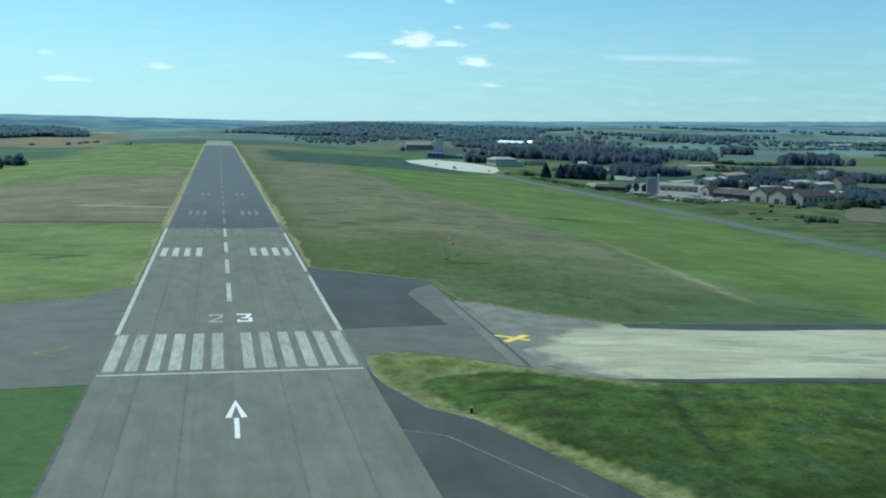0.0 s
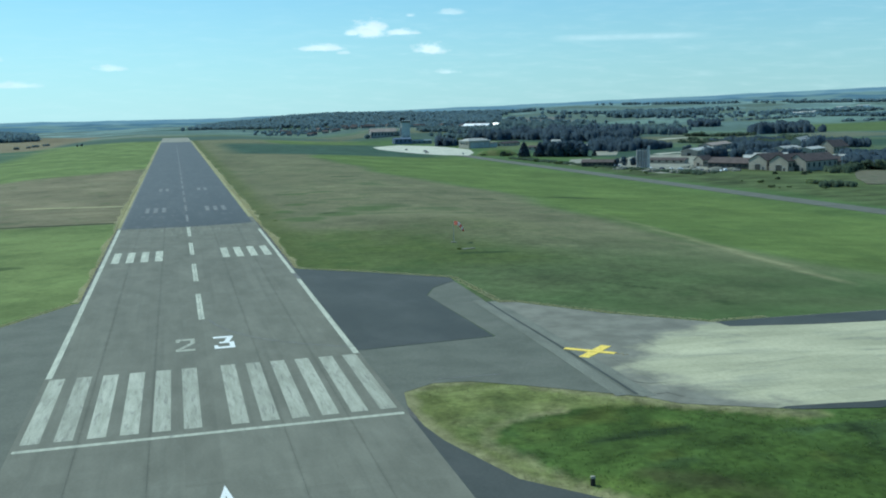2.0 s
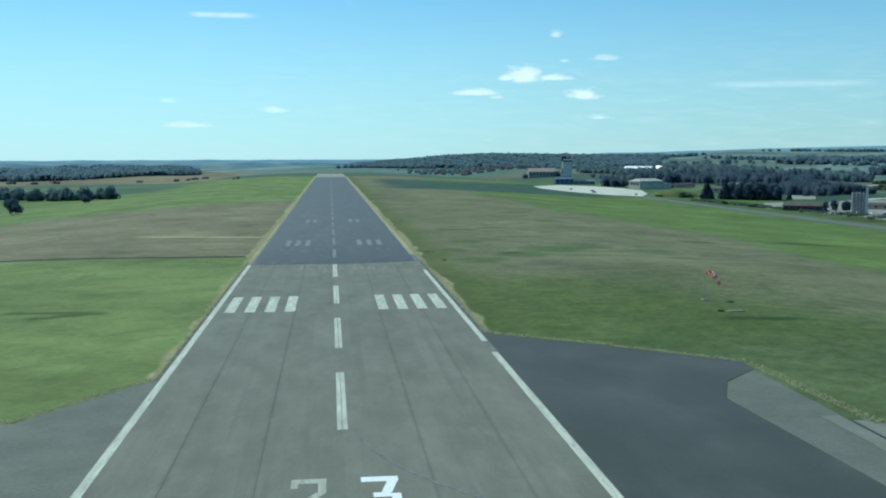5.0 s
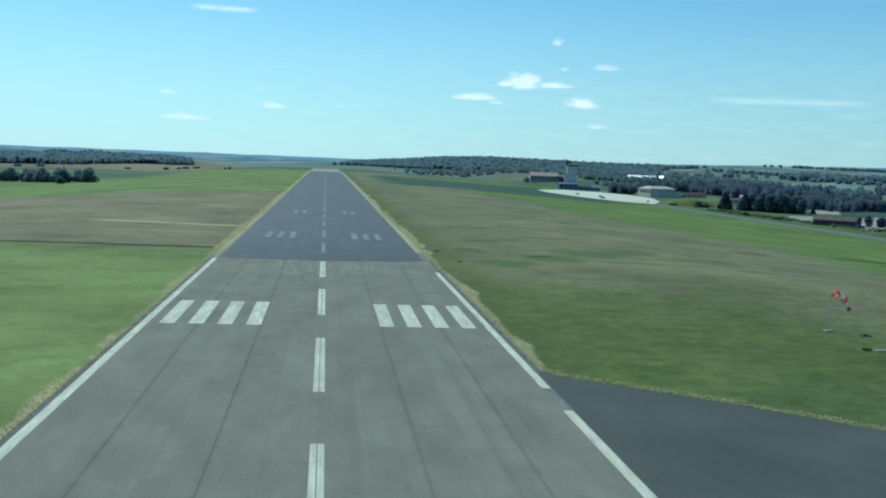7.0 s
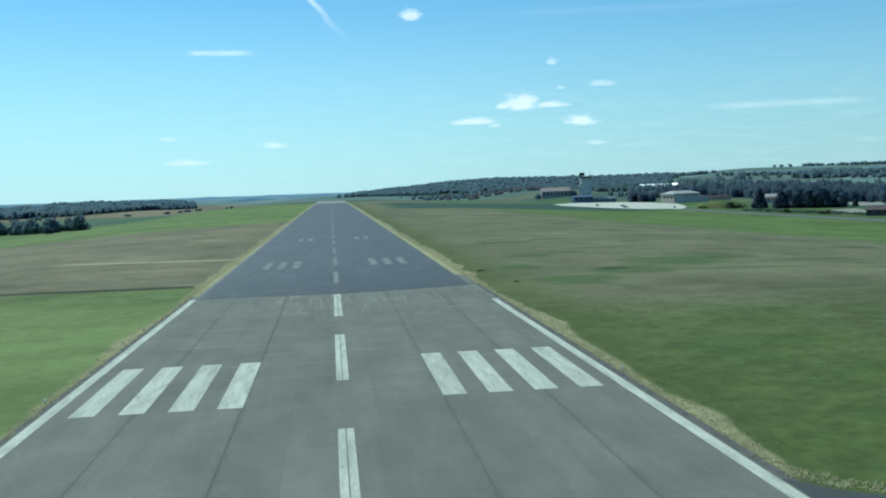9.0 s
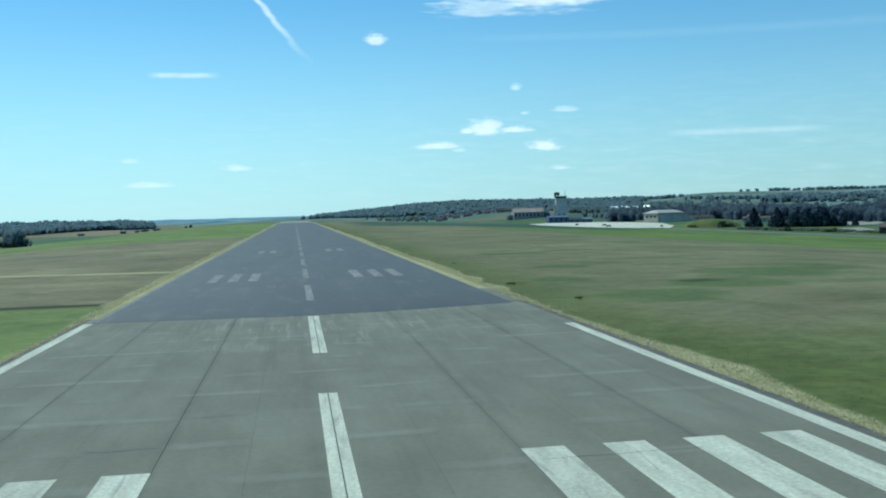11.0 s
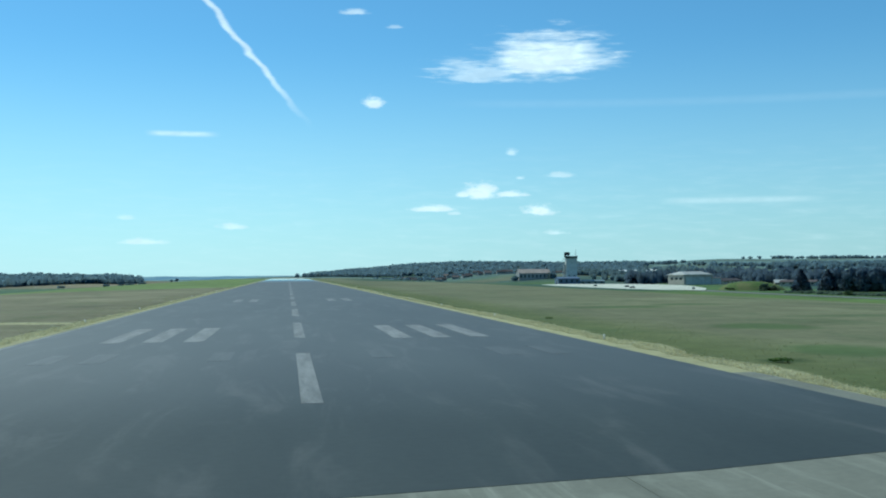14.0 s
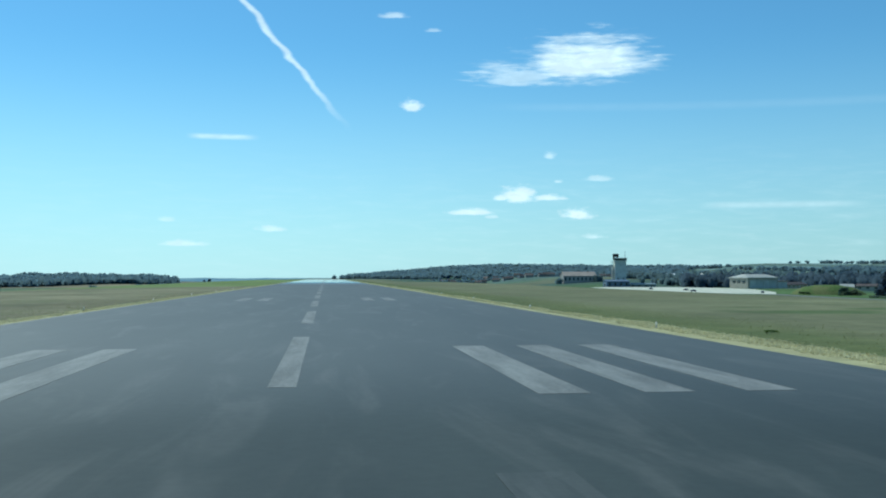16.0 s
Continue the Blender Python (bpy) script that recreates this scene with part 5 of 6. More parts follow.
for x, y, size in ((-505, 1600, 1.0), (-455, 1540, 0.8), (-425, 1570, 1.0), (-315, 1640, 1.0), (-262, 1680, 0.8), (-250, 1720, 1.0), (-238, 1760, 0.9), (-226, 1790, 0.7)):
    wood("field_bushes", "small dark bushes on the far field edge", 3, area((x - 5, y - 3), (x + 5, y - 3), (x + 6, y + 3), (x - 5, y + 3)), 5.5 * size, 4.5 * size, M_MIDLEAF, 60, 0.9, 0.0)

wood("thicket", "round dark thicket below the sheds", 16, area((337, 350), (343, 342), (352, 343), (350, 352)), 5.2, 3.0, M_BUSH, 120, 0.5, 0.0)
wood("thicket", "dark thicket at the end of the sheds", 22, area((408, 438), (420, 434), (436, 452), (420, 456)), 7, 3.6, M_BUSH, 120, 0.6, 0.0)
wood("thicket", "low green thicket on the slope", 12, area((346, 372), (352, 366), (356, 376), (348, 380)), 2.6, 2.2, M_LEAF2, 90, 0.4, 0.0)
wood("low_scrub", "brownish scrub along the airfield fence", 170, area((299, 772), (311, 770), (320, 610), (311, 606)), 1.9, 2.6, M_BUSH, 50, 0.5, 0.0, 0.5)
wood("low_scrub", "low dark scrub along the yard fence", 160, area((312, 620), (330, 480), (352, 482), (322, 560)), 2.2, 2.4, M_BUSH, 70, 0.36, 0.0)

# ---------- buildings ----------
def prism(b, x0, x1, y0, y1, z0, z1, slot=0, over=0.0, thick=0.35):
    """A pitched roof with its ridge along x, as a solid with thickness."""
    x0, x1, y0, y1 = x0 - over, x1 + over, y0 - over, y1 + over
    m = (y0 + y1) / 2
    sec = [(y0, z0), (m, z1), (y1, z0), (y1, z0 - thick), (m, z1 - thick), (y0, z0 - thick)]
    b.add([(x, y, z) for x in (x0, x1) for y, z in sec], [(0, 1, 7, 6), (1, 2, 8, 7), (2, 3, 9, 8), (3, 4, 10, 9), (4, 5, 11, 10), (5, 0, 6, 11), (0, 5, 4, 1), (1, 4, 3, 2), (7, 10, 11, 6), (8, 9, 10, 7)], slot)
    return b


def gabled(name, label, length, depth, eaves, ridge, wall, roof, doors=(), windows=0, category="building", group=""):
    """A gabled building, ridge along its x, its gable end at x = 0 and base at z = 0. doors: (y, width, height) in that gable."""
    ob = empty(name, label, category, group)
    b = Build()
    h = depth / 2
    sec = [(-h, -0.6), (h, -0.6), (h, eaves), (0, ridge - 0.1), (-h, eaves)]
    b.add([(x, y, z) for x in (0, length) for y, z in sec], [(4, 3, 2, 1, 0), (5, 6, 7, 8, 9), (0, 1, 6, 5), (1, 2, 7, 6), (2, 3, 8, 7), (3, 4, 9, 8), (4, 0, 5, 9)])
    part("wall", b, wall, ob)
    part("roof", prism(Build(), 0, length, -h, h, eaves, ridge + 0.25, 0, 0.5), roof, ob)
    for y, w, dh in doors:
        d = part("door", Build().box(-0.12, 0.1, y - w / 2, y + w / 2, 0, dh), M_DOOR, ob)
        part("door_frame", Build().box(-0.16, -0.02, y - w / 2 - 0.2, y - w / 2, 0, dh + 0.2).box(-0.16, -0.02, y + w / 2, y + w / 2 + 0.2, 0, dh + 0.2).box(-0.16, -0.02, y - w / 2, y + w / 2, dh, dh + 0.2), M_STEEL, d)
    for k in range(windows):
        x = length * (k + 0.5) / windows
        for s in (-1, 1):
            y = s * h
            win = part("window", Build().box(x - 1.0, x + 1.0, y - 0.06, y + 0.06, eaves * 0.4, eaves * 0.8), M_GLASS, ob)
            part("frame", Build().box(x - 1.15, x - 1.0, y - 0.1, y + 0.1, eaves * 0.4, eaves * 0.8).box(x + 1.0, x + 1.15, y - 0.1, y + 0.1, eaves * 0.4, eaves * 0.8).box(x - 1.15, x + 1.15, y - 0.12, y + 0.12, eaves * 0.4 - 0.15, eaves * 0.4), wall, win)
    return ob


def place(ob, x, y, turn, lift=0.0):
    ob.matrix_basis = pose(x, y, land(x, y) + lift, 0, 0, turn)
    return ob


for x, y, turn, length, depth, wall, roof, label in (
        (406, 472, 20, 36, 13, M_WALL, M_ROOFRED, "large shed with pale gable and brown tile roof"),
        (396, 478, 20, 26, 13, M_WALL, M_ROOFRED, "shed with arched dark door and brown roof"),
        (392, 497, 20, 26, 13, M_WALL, M_ROOFRED, "pale gabled shed with brown roof in the yard"),
        (379, 556, 18, 20, 13, M_WALL, M_ROOFRED, "barn with dark open front and tiled roof")):
    place(gabled("shed", label, length, depth + 2, 6.8, 11.2, wall, roof, ((0, 4.6, 3.9), (-4.6, 1.4, 2.2)), 6, "shed", "sheds by the airfield"), x, y, turn).scale = (1, 1, 1) if x > 380 else (0.6, 0.62, 0.72)
place(gabled("barn", "long low barn with brown roof and open bays", 38, 14, 4.2, 7.6, M_DOOR, M_ROOFRED, (), 8, "barn"), 381, 538, -62)
for x, y, turn, length, depth, e, r, roof in ((372, 620, -45, 30, 10, 3.0, 4.4, M_ROOFRED), (384, 1046, 42, 44, 11, 3.2, 5.2, M_ROOFRED), (446, 690, 42, 54, 15, 5.0, 6.6, M_ROOFGREY), (494, 1150, -20, 12, 9, 3.6, 6.4, M_ROOFGREY), (430, 575, -35, 34, 13, 4.5, 6.4, M_ROOFGREY), (455, 600, -35, 26, 12, 4.5, 6.2, M_ROOFGREY), (480, 545, -35, 22, 12, 4, 6.4, M_ROOFGREY),
                                              (452, 500, -30, 18, 12, 4.5, 7.5, M_ROOFRED), (524, 668, 28, 30, 13, 5.5, 7.2, M_ROOFGREY), (541, 654, 34, 34, 12, 5, 6.6, M_ROOFGREY), (512, 776, 40, 60, 14, 5, 7, M_ROOFPINK), (582, 680, 20, 24, 16, 6, 12, M_ROOFRED), (772, 1000, 45, 80, 16, 6, 11, M_ROOFGREY), (420, 860, -35, 30, 12, 4, 5.6, M_ROOFGREY), (372, 905, -40, 26, 10, 3.2, 4.4, M_ROOFRED)):
    place(gabled("workshop", "low workshop with a shallow sheet roof", length, depth, e, r, M_WALL, roof, ((0, 3.4, 2.8),), 5, "workshop", "workshops by the yard"), x, y, turn)

place(gabled("barn", "long dark brown barn row along the fence", 25, 9, 3.4, 5.2, M_DOOR, M_ROOFRED, (), 6, "barn"), 309, 612, -36)

silo_set = empty("silo_set", "row of tall grey concrete silos with a lift shaft", "silo")
for i in range(4):
    s = part("silo", Build().tube([(i * 2.9, 0, -0.5), (i * 2.9, 0, 12.6), (i * 2.9, 0, 13.1)], [1.42, 1.42, 1.1], 20), M_DULL, silo_set, smooth=False)
    part("hoop", Build().tube([(i * 2.9, 0, 6.2), (i * 2.9, 0, 6.5)], [1.48, 1.48], 20), M_STEEL, s)
part("lift_shaft", Build().chamfer(10.4, 12.6, -1.2, 1.2, -0.5, 16.4, 0.15), M_GREYWALL, silo_set)
part("gangway", Build().box(-1, 10.4, -0.5, 0.5, 13.1, 13.3).box(-1, 10.4, -0.55, -0.48, 14.1, 14.2).box(-1, 10.4, 0.48, 0.55, 14.1, 14.2), M_STEEL, silo_set)
place(silo_set, 337.2, 573, -33).scale = (0.72, 0.85, 1.0)

# aircraft shelter with a low hipped roof and a side annex
hangar = empty("hangar", "wide cream hangar with a pale low hipped roof", "hangar")
part("wall", Build().box(0, 30, 0, 21, -1.0, 8.6), M_CREAM, hangar)
b = Build()
b.add([(-0.8, -0.8, 8.6), (30.8, -0.8, 8.6), (30.8, 21.8, 8.6), (-0.8, 21.8, 8.6), (5, 9, 11.2), (25, 9, 11.2), (25, 12, 11.2), (5, 12, 11.2)],
      [(3, 2, 1, 0), (4, 5, 6, 7), (0, 1, 5, 4), (1, 2, 6, 5), (2, 3, 7, 6), (3, 0, 4, 7)])
part("roof", b, M_ROOFGREY, hangar)
part("fascia", Build().box(-0.9, 30.9, -0.95, -0.8, 8.0, 8.7).box(-0.95, -0.8, -0.9, 21.9, 8.0, 8.7), M_ROOFGREY, hangar)
for k in range(4):
    part("door_leaf", Build().box(2 + 6.6 * k, 8.4 + 6.6 * k, -0.22, 0.0, 0, 6.4), M_GREYWALL, hangar)
for k in range(3):
    w = part("window", Build().box(-0.1, 0.05, 3 + 5.6 * k, 6.2 + 5.6 * k, 4.2, 6.2), M_GLASS, hangar)
    part("frame", Build().box(-0.14, -0.1, 4.5 + 5.6 * k, 4.7 + 5.6 * k, 4.2, 6.2), M_STEEL, w)
part("annex", Build().box(30, 42, 3, 17, -1, 5.2), M_GREYWALL, hangar)
part("annex_roof", Build().chamfer(29.9, 42.6, 2.4, 17.6, 5.2, 5.9, 0.2), M_ROOFPINK, hangar)
place(hangar, 326, 982, 17)

# grassed mound with a dark entrance
mb = Build()
for k, (rr, zz) in enumerate(((1.0, -0.4), (0.86, 1.6), (0.62, 3.6), (0.3, 4.6), (0.02, 4.8))):
    mb.v += [(26 * rr * math.cos(q) * (1 + 0.06 * math.sin(3 * q)), 13 * rr * math.sin(q), zz) for q in (2 * math.pi * i / 36 for i in range(36))]
mb.f = [(k * 36 + i, k * 36 + (i + 1) % 36, (k + 1) * 36 + (i + 1) % 36, (k + 1) * 36 + i) for k in range(4) for i in range(36)]
mb.m = [0] * len(mb.f)
M_MOUND = mat("mound_grass", (0.07, 0.12, 0.03), (0.14, 0.15, 0.06), 0.12, 1.2, 0.95, 0.5)
mound = place(tagged(part("grass_mound", mb, M_MOUND, smooth=True), "grass covered shelter mound beside the stand", "mound"), 310, 831, -40)
mound.scale = (0.9, 0.8, 1.25)

# control tower
tower = empty("control_tower", "pale concrete control tower with glazed cab and antennas", "control tower")
part("shaft", Build().chamfer(-7, 7, -7, 7, -1, 30.6, 0.3), M_GREYWALL, tower)
cab = part("cab", Build().box(-7.7, 7.7, -7.7, 7.7, 30.4, 31.4), M_GREYWALL, tower)
part("glazing", Build().add([(x * k, y * k, z) for z, k in ((31.4, 7.2), (33.2, 7.7)) for x, y in ((-1, -1), (1, -1), (1, 1), (-1, 1))], [(0, 1, 5, 4), (1, 2, 6, 5), (2, 3, 7, 6), (3, 0, 4, 7)]), M_GLASS, cab, "dark slanted cab windows")
part("roof", Build().chamfer(-8.3, 8.3, -8.3, 8.3, 33.2, 34.2, 0.3), M_GREYWALL, tower)
aerial = part("radar_mast", Build().tube([(-4.6, 0, 34), (-4.6, 0, 36.4)], [0.8, 0.6], 10), M_STEEL, tower)
part("radar_dish", Build().chamfer(-8.8, -1.4, -1.2, 1.2, 35.6, 38.8, 0.6), M_BLACK, aerial)
part("antenna_panel", Build().chamfer(-9.6, -7.2, -8.9, -8.3, 33.0, 37.0, 0.2).chamfer(-4.4, -3.0, -8.9, -8.3, 34.2, 36.4, 0.2), M_BLACK, aerial)
part("aerial_rod", Build().tube([(6.4, 1, 34), (6.4, 1, 42.0)], [0.4, 0.22], 6), M_STEEL, tower)
part("stair_tower", Build().box(-9.6, -7.1, -2, 2, -1, 24), M_GREYWALL, tower)
for k in range(3):
    for s in (-3.5, 3.5):
        part("window", Build().box(s - 0.8, s + 0.8, -7.08, -6.95, 3 + 3.6 * k, 4.6 + 3.6 * k), M_GLASS, tower)
place(tower, 337.2, 1352, -10).scale = (0.92, 0.92, 1.02)
mast = empty("radio_mast", "thin lattice radio mast beside the tower", "mast")
part("pole", Build().tube([(0, 0, -1), (0, 0, 24)], [0.5, 0.16], 6), M_STEEL, mast)
part("antenna", Build().box(-1.6, 1.6, -0.15, 0.15, 20.5, 21.0).tube([(0, 0, 24), (0, 0, 28)], [0.1, 0.05], 6), M_BLACK, mast)
place(mast, 414, 1470, 0)
lattice = empty("radio_mast", "dark lattice antenna mast at the tower", "mast")
for sx, sy in ((-1, -1), (1, -1), (1, 1), (-1, 1)):
    part("leg", Build().tube([(sx * 1.6, sy * 1.6, -1), (sx * 0.9, sy * 0.9, 24)], [0.16, 0.12], 5), M_STEEL, lattice)
for k in range(7):
    part("brace", Build().tube([(-1.5, -1.5, 1 + 3.2 * k), (1.4, -1.5, 4 + 3.2 * k)], [0.1, 0.1], 5).tube([(1.5, -1.5, 1 + 3.2 * k), (-1.4, -1.5, 4 + 3.2 * k)], [0.1, 0.1], 5), M_STEEL, lattice)
place(lattice, 327.5, 1350, 0).scale = (0.9, 0.9, 1.34)

terminal = place(gabled("terminal_building", "long pale airfield building with a pinkish roof", 44, 20, 8.2, 12.5, M_DULL, M_ROOFPINK, ((0, 4, 4),), 8, "building"), 331, 1606, 0)
terminal.scale = (1.06, 1.0, 1.3)
place(gabled("hall", "blue clad airfield hall beside the tower", 26, 16, 7.5, 9.0, M_BLUE, M_BLUE, ((0, 5, 5),), 4, "hall"), 313, 1330, 0)
place(gabled("hall", "teal clad low hall beside the tower", 30, 14, 4.6, 6.0, M_TEAL, M_TEAL, ((0, 4, 4),), 4, "hall"), 341, 1334, -4)
white_hall = empty("hall", "long hall with a bright glinting metal roof", "hall")
part("wall", Build().box(0, 72, 0, 8, -6, 5.4), M_GREYWALL, white_hall)
part("roof", Build().add([(-1, -1, 5.0), (73, -1, 5.0), (73, 9, 9.8), (-1, 9, 9.8), (-1, -1, 4.6), (73, -1, 4.6), (73, 9, 4.6), (-1, 9, 4.6)],
                         [(0, 1, 2, 3), (7, 6, 5, 4), (0, 4, 5, 1), (1, 5, 6, 2), (2, 6, 7, 3), (3, 7, 4, 0)]), M_GLINT, white_hall, "bright metal roof")
white_hall.matrix_basis = pose(644, 2090, -1.5, 0, 0, -56)
small_hall = copy_thing(white_hall, pose(722, 2110, -1.5, 0, 0, -56))
small_hall.scale = (0.22, 0.7, 1.0)
tagged(small_hall, "small hall with a bright reflecting metal roof")

# village houses
house = gabled("house", "small village house with a brown tile roof", 12, 9, 5, 8.6, M_DULL, M_ROOFRED, ((0, 1.2, 2.1),), 3, "house", "village houses")
house_b = gabled("house", "small village house with grey walls and a brown roof", 14, 9, 5, 8.0, M_DULL, M_ROOFRED, ((0, 1.2, 2.1),), 3, "house", "village houses")
k = 0
for i in range(13):
    for j in range(4):
        x, y = 265 + 43 * i + 17 * math.sin(i * 2.9 + j), 2330 + 120 * j - 8 * i + 34 * math.sin(i * 1.7 + j * 2.2)
        src = (house, house_b)[(i * 3 + j) % 3 == 0]
        m = pose(x, y, land(x, y), 0, 0, (i * 47 + j * 31) % 180)
        if k == 0:
            house.matrix_basis = m
        elif k == 1:
            house_b.matrix_basis = m
        else:
            copy_thing(src, m)
        k += 1
for i, (x, y) in enumerate(((296, 2180), (308, 2192), (352, 2188), (361, 2196), (420, 2168), (431, 2174), (440, 2170), (398, 2180), (335, 2204), (386, 2200))):
    copy_thing((house_b, house)[i % 4 == 1], pose(x, y, land(x, y), 0, 0, (i * 53) % 60 - 30))
glass_hall = gabled("greenhouse", "far pale greenhouse roof among the fields", 40, 18, 4, 6, M_SHEET, M_ROOFGREY, (), 4, "greenhouse", "far greenhouses")
for i, (x, y) in enumerate(((1764, 2443), (1805, 2468), (1846, 2492), (2017, 2582), (2135, 2638))):
    m = pose(x, y, land(x, y), 0, 0, -38)
    if i == 0:
        glass_hall.matrix_basis = m
    else:
        copy_thing(glass_hall, m)


# ---------- small things ----------
def car(label, paint_mat):
    ob = empty("car", label, "car", "cars in the yard")
    b = Build().chamfer(-2.1, 2.1, -0.85, 0.85, 0.3, 0.95, 0.12)
    b.add([(-1.3, -0.78, 0.93), (1.5, -0.78, 0.93), (1.5, 0.78, 0.93), (-1.3, 0.78, 0.93), (-0.7, -0.62, 1.45), (0.9, -0.62, 1.45), (0.9, 0.62, 1.45), (-0.7, 0.62, 1.45)],
          [(4, 5, 6, 7), (0, 1, 5, 4), (1, 2, 6, 5), (2, 3, 7, 6), (3, 0, 4, 7)])
    part("body", b, paint_mat, ob)
    part("windscreen", Build().add([(-1.28, -0.7, 0.98), (-1.28, 0.7, 0.98), (-0.74, 0.58, 1.41), (-0.74, -0.58, 1.41)], [(0, 1, 2, 3)]), M_GLASS, ob)
    for sx in (-1.3, 1.3):
        for sy in (-0.82, 0.82):
            part("wheel", Build().tube([(sx, sy - 0.1, 0.32), (sx, sy + 0.1, 0.32)], [0.32, 0.32], 12), M_BLACK, ob)
    return ob


white_car, dark_car = car("white car parked in the yard", M_CARWHITE), car("dark car parked in the yard", M_CARDARK)
for i, (x, y) in enumerate(((347, 640), (352, 634), (331, 592), (329, 597), (332, 842), (331, 556), (336, 549), (341, 541), (350, 530), (360, 523), (362, 530), (346, 536), (372, 520), (327, 588), (366, 496), (360, 492), (354, 506), (372, 506), (346, 504), (378, 498))):
    src = (white_car, dark_car)[i % 3 == 1]
    m = pose(x, y, land(x, y) + 0.06, 0, 0, 40 * i)
    if i < 2:
        src.matrix_basis = m
    else:
        copy_thing(src, m)
for i, (x, y) in enumerate(((262, 930), (268, 960), (258, 1010), (286, 870))):
    stand_car = copy_thing(dark_car, pose(x, y, land(x, y) + 0.17, 0, 0, 25 * i))
    tagged(stand_car, "dark low vehicle parked on the aircraft stand", "car", "vehicles on the stand")
rubble = Build()
for i in range(60):
    x, y, s = 8 * math.sin(i * 2.4) * (i % 7) / 7, 5 * math.cos(i * 1.9) * (i % 5) / 5, 0.5 + 0.6 * math.sin(i * 3.1) ** 2
    rubble.chamfer(x - s, x + s, y - s * 0.8, y + s * 0.8, -0.3, 0.5 + 1.5 * s * math.exp(-(x * x + y * y) / 30), 0.3 * s)
heap = tagged(part("spoil_heap", rubble, M_CONC2), "heap of pale rubble at the edge of the yard", "rubble", group="rubble heaps")
for i, (x, y) in enumerate(((322, 520), (330, 500), (352, 512), (318, 560), (365, 545), (358, 500), (364, 508), (370, 514), (352, 494), (374, 500))):
    m = pose(x, y, land(x, y), 0, 0, 70 * i)
    if i == 0:
        heap.matrix_basis = m
    else:
        copy_thing(heap, m)

# windsock
sock = empty("windsock", "red and white windsock drooping from a banded pole", "windsock", at=(71.3, 150.2, land(71.3, 150.2) - 0.05))
for k in range(6):
    part("pole_band", Build().tube([(0, 0, 0.93 * k), (0, 0, 0.93 * (k + 1))], [0.075 - 0.004 * k, 0.071 - 0.004 * k], 10), (M_STEEL, M_GREYWALL)[k % 2], sock)
part("base", Build().chamfer(-0.6, 0.6, -0.6, 0.6, -0.2, 0.18, 0.05), M_CONC2, sock)
part("ring", Build().tube([(0.0, 0, 5.45), (0.3, 0, 5.5), (0.42, 0, 5.42)], [0.05, 0.05, 0.05], 6), M_STEEL, sock)
pts = [(0.35, 0.0, 5.45), (1.15, 0.05, 5.3), (1.8, 0.1, 4.85), (2.3, 0.15, 4.25), (2.7, 0.2, 3.6), (3.05, 0.25, 3.0)]
rad = [0.56, 0.53, 0.47, 0.4, 0.33, 0.26]
for k in range(5):
    part("cloth_band", Build().tube([pts[k], pts[k + 1]], [rad[k], rad[k + 1]], 14, cap=(k == 4)), (M_RED, M_CLOTH)[k % 2], sock, smooth=True)

slab = part("base_slab", Build().chamfer(-1.7, 1.7, -0.7, 0.7, -0.25, 0.08, 0.04), M_STRIP)
tagged(slab, "weathered concrete slab in the grass near the windsock", "slab")
slab.matrix_basis = pose(71.4, 136.0, land(71.4, 136.0), 0, 0, 8)

# marker post in the rough grass
post = empty("marker_post", "short white and dark marker post in the grass", "post", at=(34.4, -29.2, -0.06))
post.scale = (1.3, 1.3, 1.25)
part("post", Build().tube([(0, 0, 0), (0, 0, 0.6)], [0.2, 0.18], 10), M_BLACK, post)
part("cap", Build().tube([(0, 0, 0.6), (0, 0, 0.74), (0, 0, 0.78)], [0.2, 0.19, 0.1], 12), M_CONC2, post)

# runway edge lights
light = empty("edge_light", "small white runway edge light on the verge", "light", "runway edge lights")
part("stem", Build().tube([(0, 0, -0.05), (0, 0, 0.22)], [0.06, 0.05], 8), M_STEEL, light)
part("lens", Build().tube([(0, 0, 0.22), (0, 0, 0.36), (0, 0, 0.42)], [0.07, 0.07, 0.03], 10), M_CLOTH, light)
k = 0
for i in range(11):
    for s in (-1, 1):
        m = pose(s * 23.6, 152 + 41.5 * i, -0.05)
        if k == 0:
            light.matrix_basis = m
        else:
            copy_thing(light, m)
        k += 1


# ---------- grass ----------
def tufts(name, label, places, sizes, material, blades=4):
    """Many small tufts of pointed blades in one mesh."""
    n = len(places)
    base = np.repeat(places, blades, 0)
    s = np.repeat(sizes, blades)[:, None]
    a = rng.random((n * blades, 1)) * 6.283
    d = np.concatenate([np.cos(a), np.sin(a), 0 * a], 1)
    side = np.concatenate([-np.sin(a), np.cos(a), 0 * a], 1)
    foot = base + d * s * 0.25 * rng.random((n * blades, 1))
    tip = foot + d * s * (0.5 + 0.9 * rng.random((n * blades, 1))) + np.array([0, 0, 1]) * s * (0.6 + 0.5 * rng.random((n * blades, 1)))
    tri = np.stack([foot - side * s * 0.16, foot + side * s * 0.16, tip], 1)
    me = bpy.data.meshes.new(name)
    me.from_pydata(tri.reshape(-1, 3).tolist(), [], np.arange(n * blades * 3).reshape(-1, 3).tolist())
    me.materials.append(material)
    return tagged(new(name, me), label, "grass", kind="stuff")


def along(y0, y1, n, side, near, far):
    y = y0 + (y1 - y0) * rng.random(n)
    x = side * (near + (far - near) * rng.random(n) ** 1.4 * fringe(y) / 1.8 + 0.2 * np.sin(y * 1.1))
    return np.stack([x, y, np.full(n, -0.08)], 1)


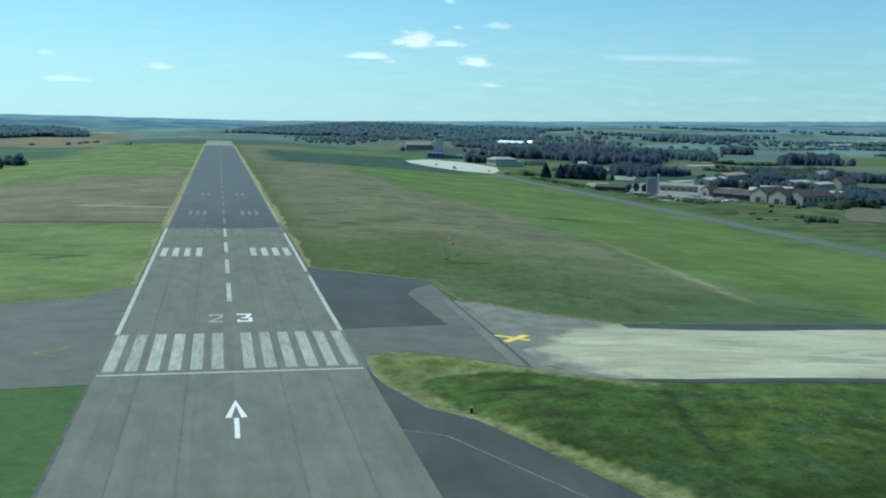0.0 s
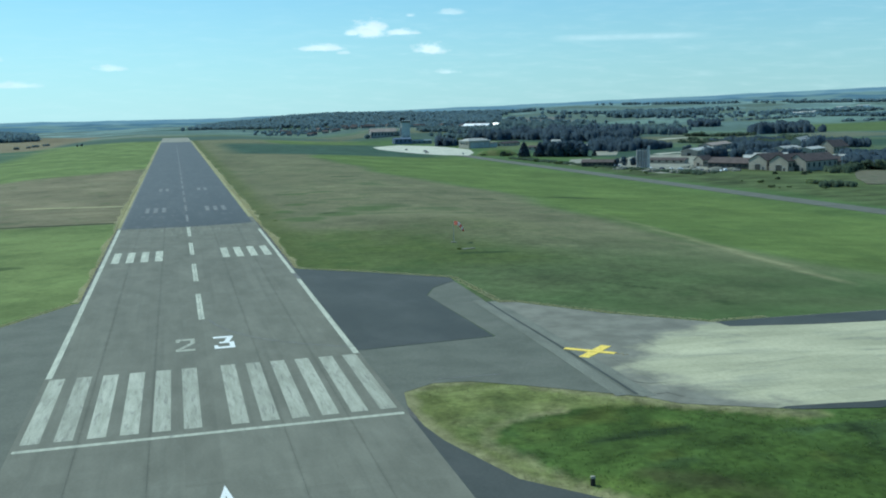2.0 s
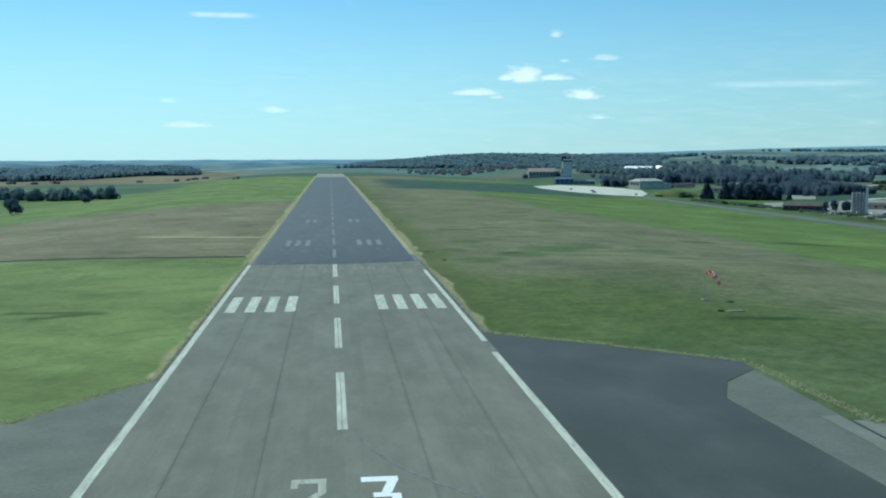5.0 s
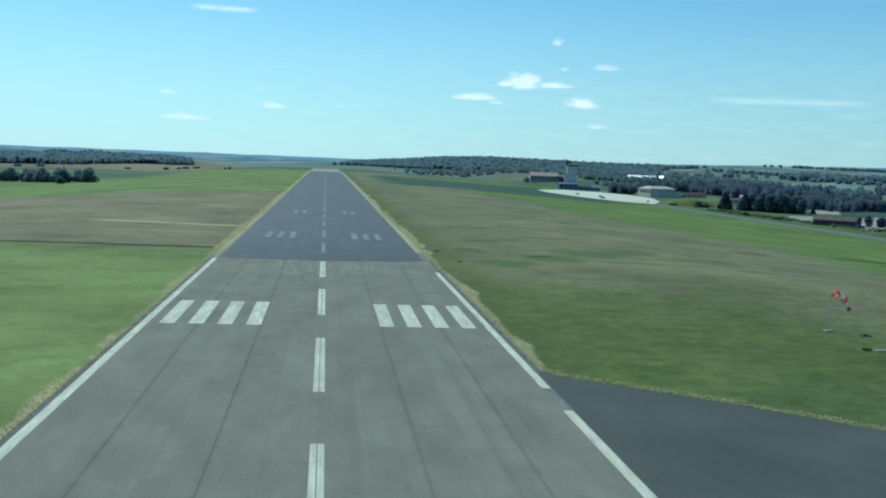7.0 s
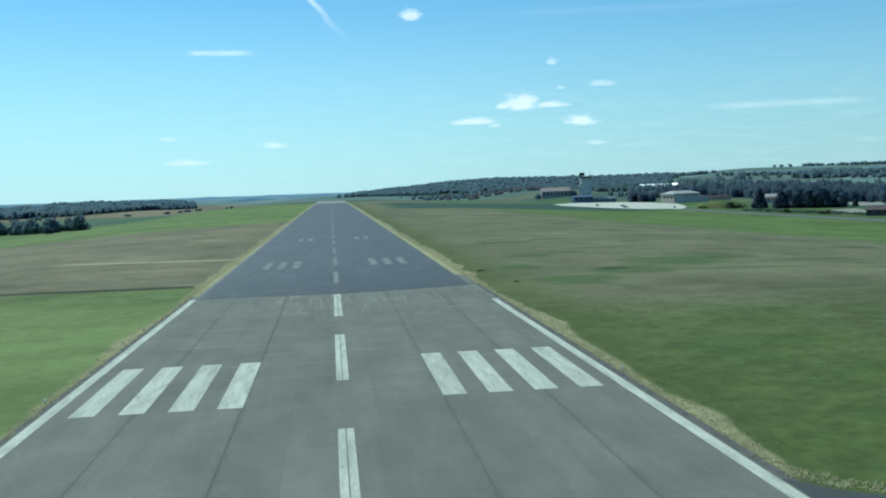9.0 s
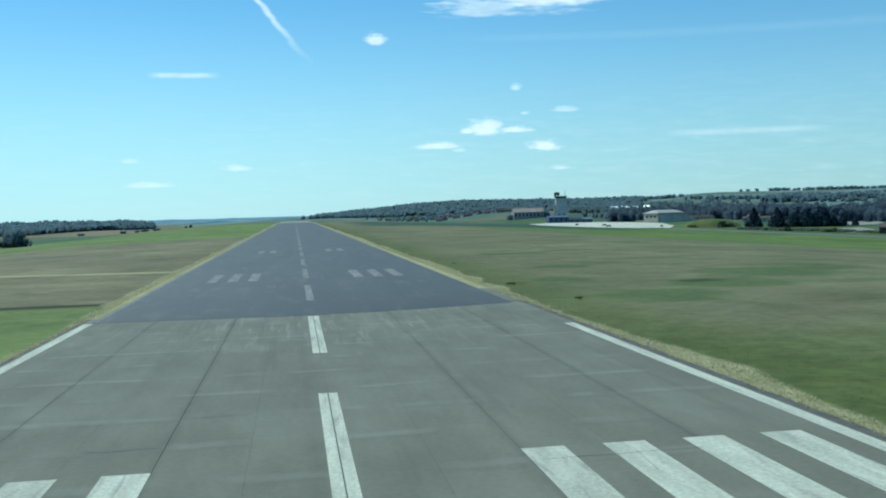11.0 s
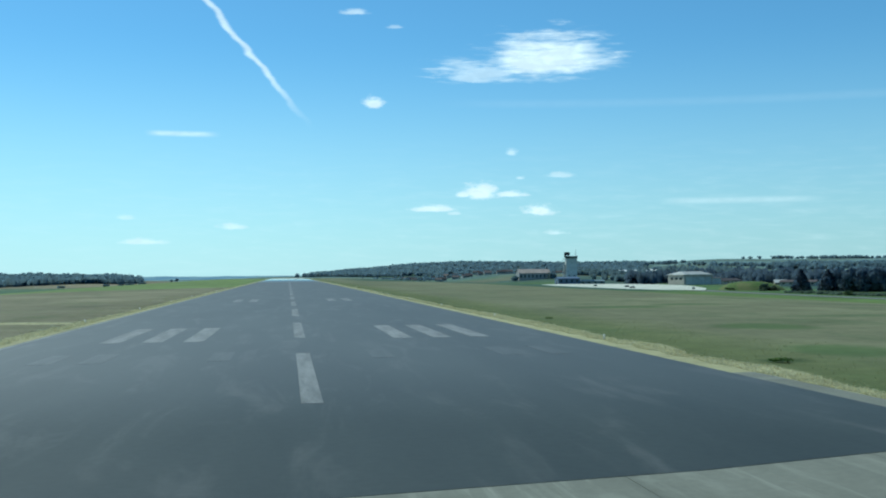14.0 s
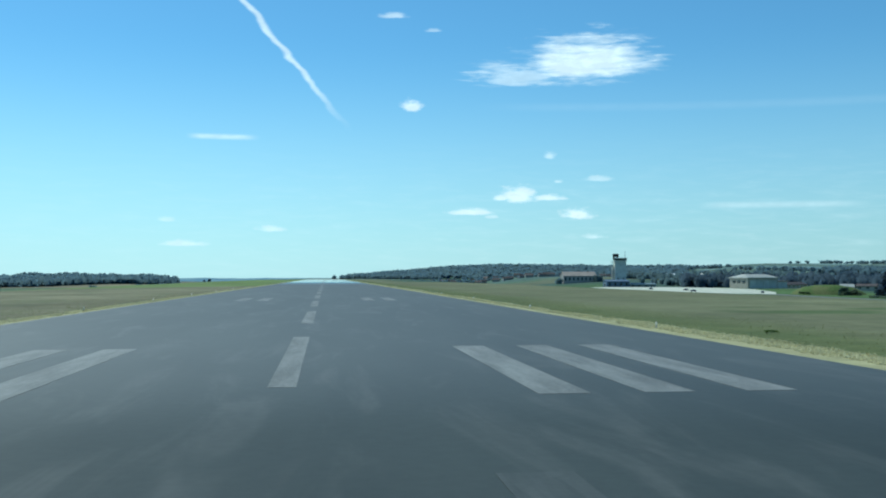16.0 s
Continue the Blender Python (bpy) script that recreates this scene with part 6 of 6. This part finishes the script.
p = np.concatenate([along(121, 450, 15000, 1, 23.2, 24.9), along(92, 450, 11000, -1, 23.0, 24.5), along(450, 900, 4000, 1, 22.8, 25.4), along(450, 900, 3000, -1, 22.6, 24.4)])
tufts("dry_verge_grass", "dry yellow grass fringe along the runway edge", p, 0.07 + 0.14 * rng.random(len(p)), M_DRY)
p = np.concatenate([along(125, 460, 7000, 1, 24.8, 34), along(250, 460, 4000, -1, 24.8, 34)])
tufts("tall_grass", "tall green meadow grass beside the runway", p, 0.05 + 0.09 * rng.random(len(p)), M_BLADE)


def beside(points, n, wide):
    """Places strewn on one side of a bent line."""
    pts = np.array(points, float)
    seg = np.linalg.norm(np.diff(pts, axis=0), axis=1)
    k = rng.choice(len(seg), n, p=seg / seg.sum())
    t = rng.random((n, 1))
    d = np.diff(pts, axis=0)[k] / seg[k][:, None]
    q = pts[k] * (1 - t) + pts[k + 1] * t + np.stack([d[:, 1], -d[:, 0]], 1) * (wide * rng.random(n)[:, None] ** 1.3)
    return np.stack([q[:, 0], q[:, 1], height(q[:, 0], q[:, 1]) - 0.06], 1)


PAD_EDGE = [(96, 34.7), (84, 33.4), (70, 45.5), (58, 61.3), (54.9, 62), (54.2, 93.2), (38.2, 107.9), (24.6, 118.4), (23, 121)]
LEFT_EDGE = [(-60, 62.8), (-51, 66.3), (-38, 73.8), (-34.4, 72.9), (-24.2, 91.4)]
p = np.concatenate([beside(PAD_EDGE, 5200, 1.6), beside(LEFT_EDGE[::-1], 1800, 1.3)])
tufts("dry_edge_grass", "dry yellow grass along the old pads", p, 0.08 + 0.14 * rng.random(len(p)), M_DRY)

n = 9000
p = np.stack([28 + 80 * rng.random(n), -75 + 72 * rng.random(n), np.zeros(n)], 1)
keep = inside(p[:, 0], p[:, 1], LUSH_EDGE + [(300, -40), (300, -120), (70, -110)]) & (mottle(p[:, 0], p[:, 1], 4.0, 8) > 0.35)
p = p[keep]
p[:, 2] = height(p[:, 0], p[:, 1]) - 0.06
tufts("lush_grass", "lush uneven green grass beside the threshold", p, 0.08 + 0.16 * rng.random(len(p)), M_LUSH)
p = beside(TONGUE[3:14], 1800, 5.0)
tufts("olive_grass", "short olive grass on the worn verge", p, 0.06 + 0.1 * rng.random(len(p)), M_BLADE)

# wild flowers in patches of the lush grass
M_PETAL = mat("white_petals", (0.62, 0.66, 0.56), (0.74, 0.77, 0.68), 3, 12, 0.9, 0, spread=0.2, island=True, spec=0.1, through_light=0.3)
M_GOLD = mat("yellow_petals", (0.62, 0.48, 0.06), (0.72, 0.56, 0.1), 3, 12, 0.9, 0, spread=0.2, island=True, spec=0.1, through_light=0.3)
for label, n, middle, spread, petal in (("small white flowers scattered in the lush grass", 1500, (92, -36), (11, 9), M_PETAL), ("small yellow flowers in the lush grass", 260, (74.5, -48.5), (3.2, 2.2), M_GOLD)):
    p = np.stack([middle[0] + spread[0] * rng.normal(size=n), middle[1] + spread[1] * rng.normal(size=n), np.zeros(n)], 1)
    p = p[mottle(p[:, 0], p[:, 1], 2.6, 6) > 0.55]
    p[:, 2] = height(p[:, 0], p[:, 1]) + 0.02
    tufts("wild_flowers", label, p, 0.06 + 0.06 * rng.random(len(p)), petal, 3)

# ---------- runway lanes, laid side by side ----------
lanes = (-22.6, -19.2, -15.5, -11.5, -7.6, -3.8, 0.0, 3.8, 7.6, 11.5, 15.5, 19.2, 22.6)
pick = random.Random(3)
for i in range(12):
    y = -175.0
    x0 = lanes[i] + (0.012 if lanes[i] in (-7.6, -15.5, 7.6, 15.5) else 0.003)
    x1 = lanes[i + 1] - (0.012 if lanes[i + 1] in (-7.6, -15.5, 7.6, 15.5) else 0.003)
    while y < 230:
        y1 = min(230.8, y + 16 + 14 * pick.random())
        if y1 > 219:
            y1 = 230.8
        part("asphalt_lane", Build().box(x0, x1, y + 0.005, y1 - 0.005, -0.3, 0.0), M_ASPHALT, runway)
        y = y1
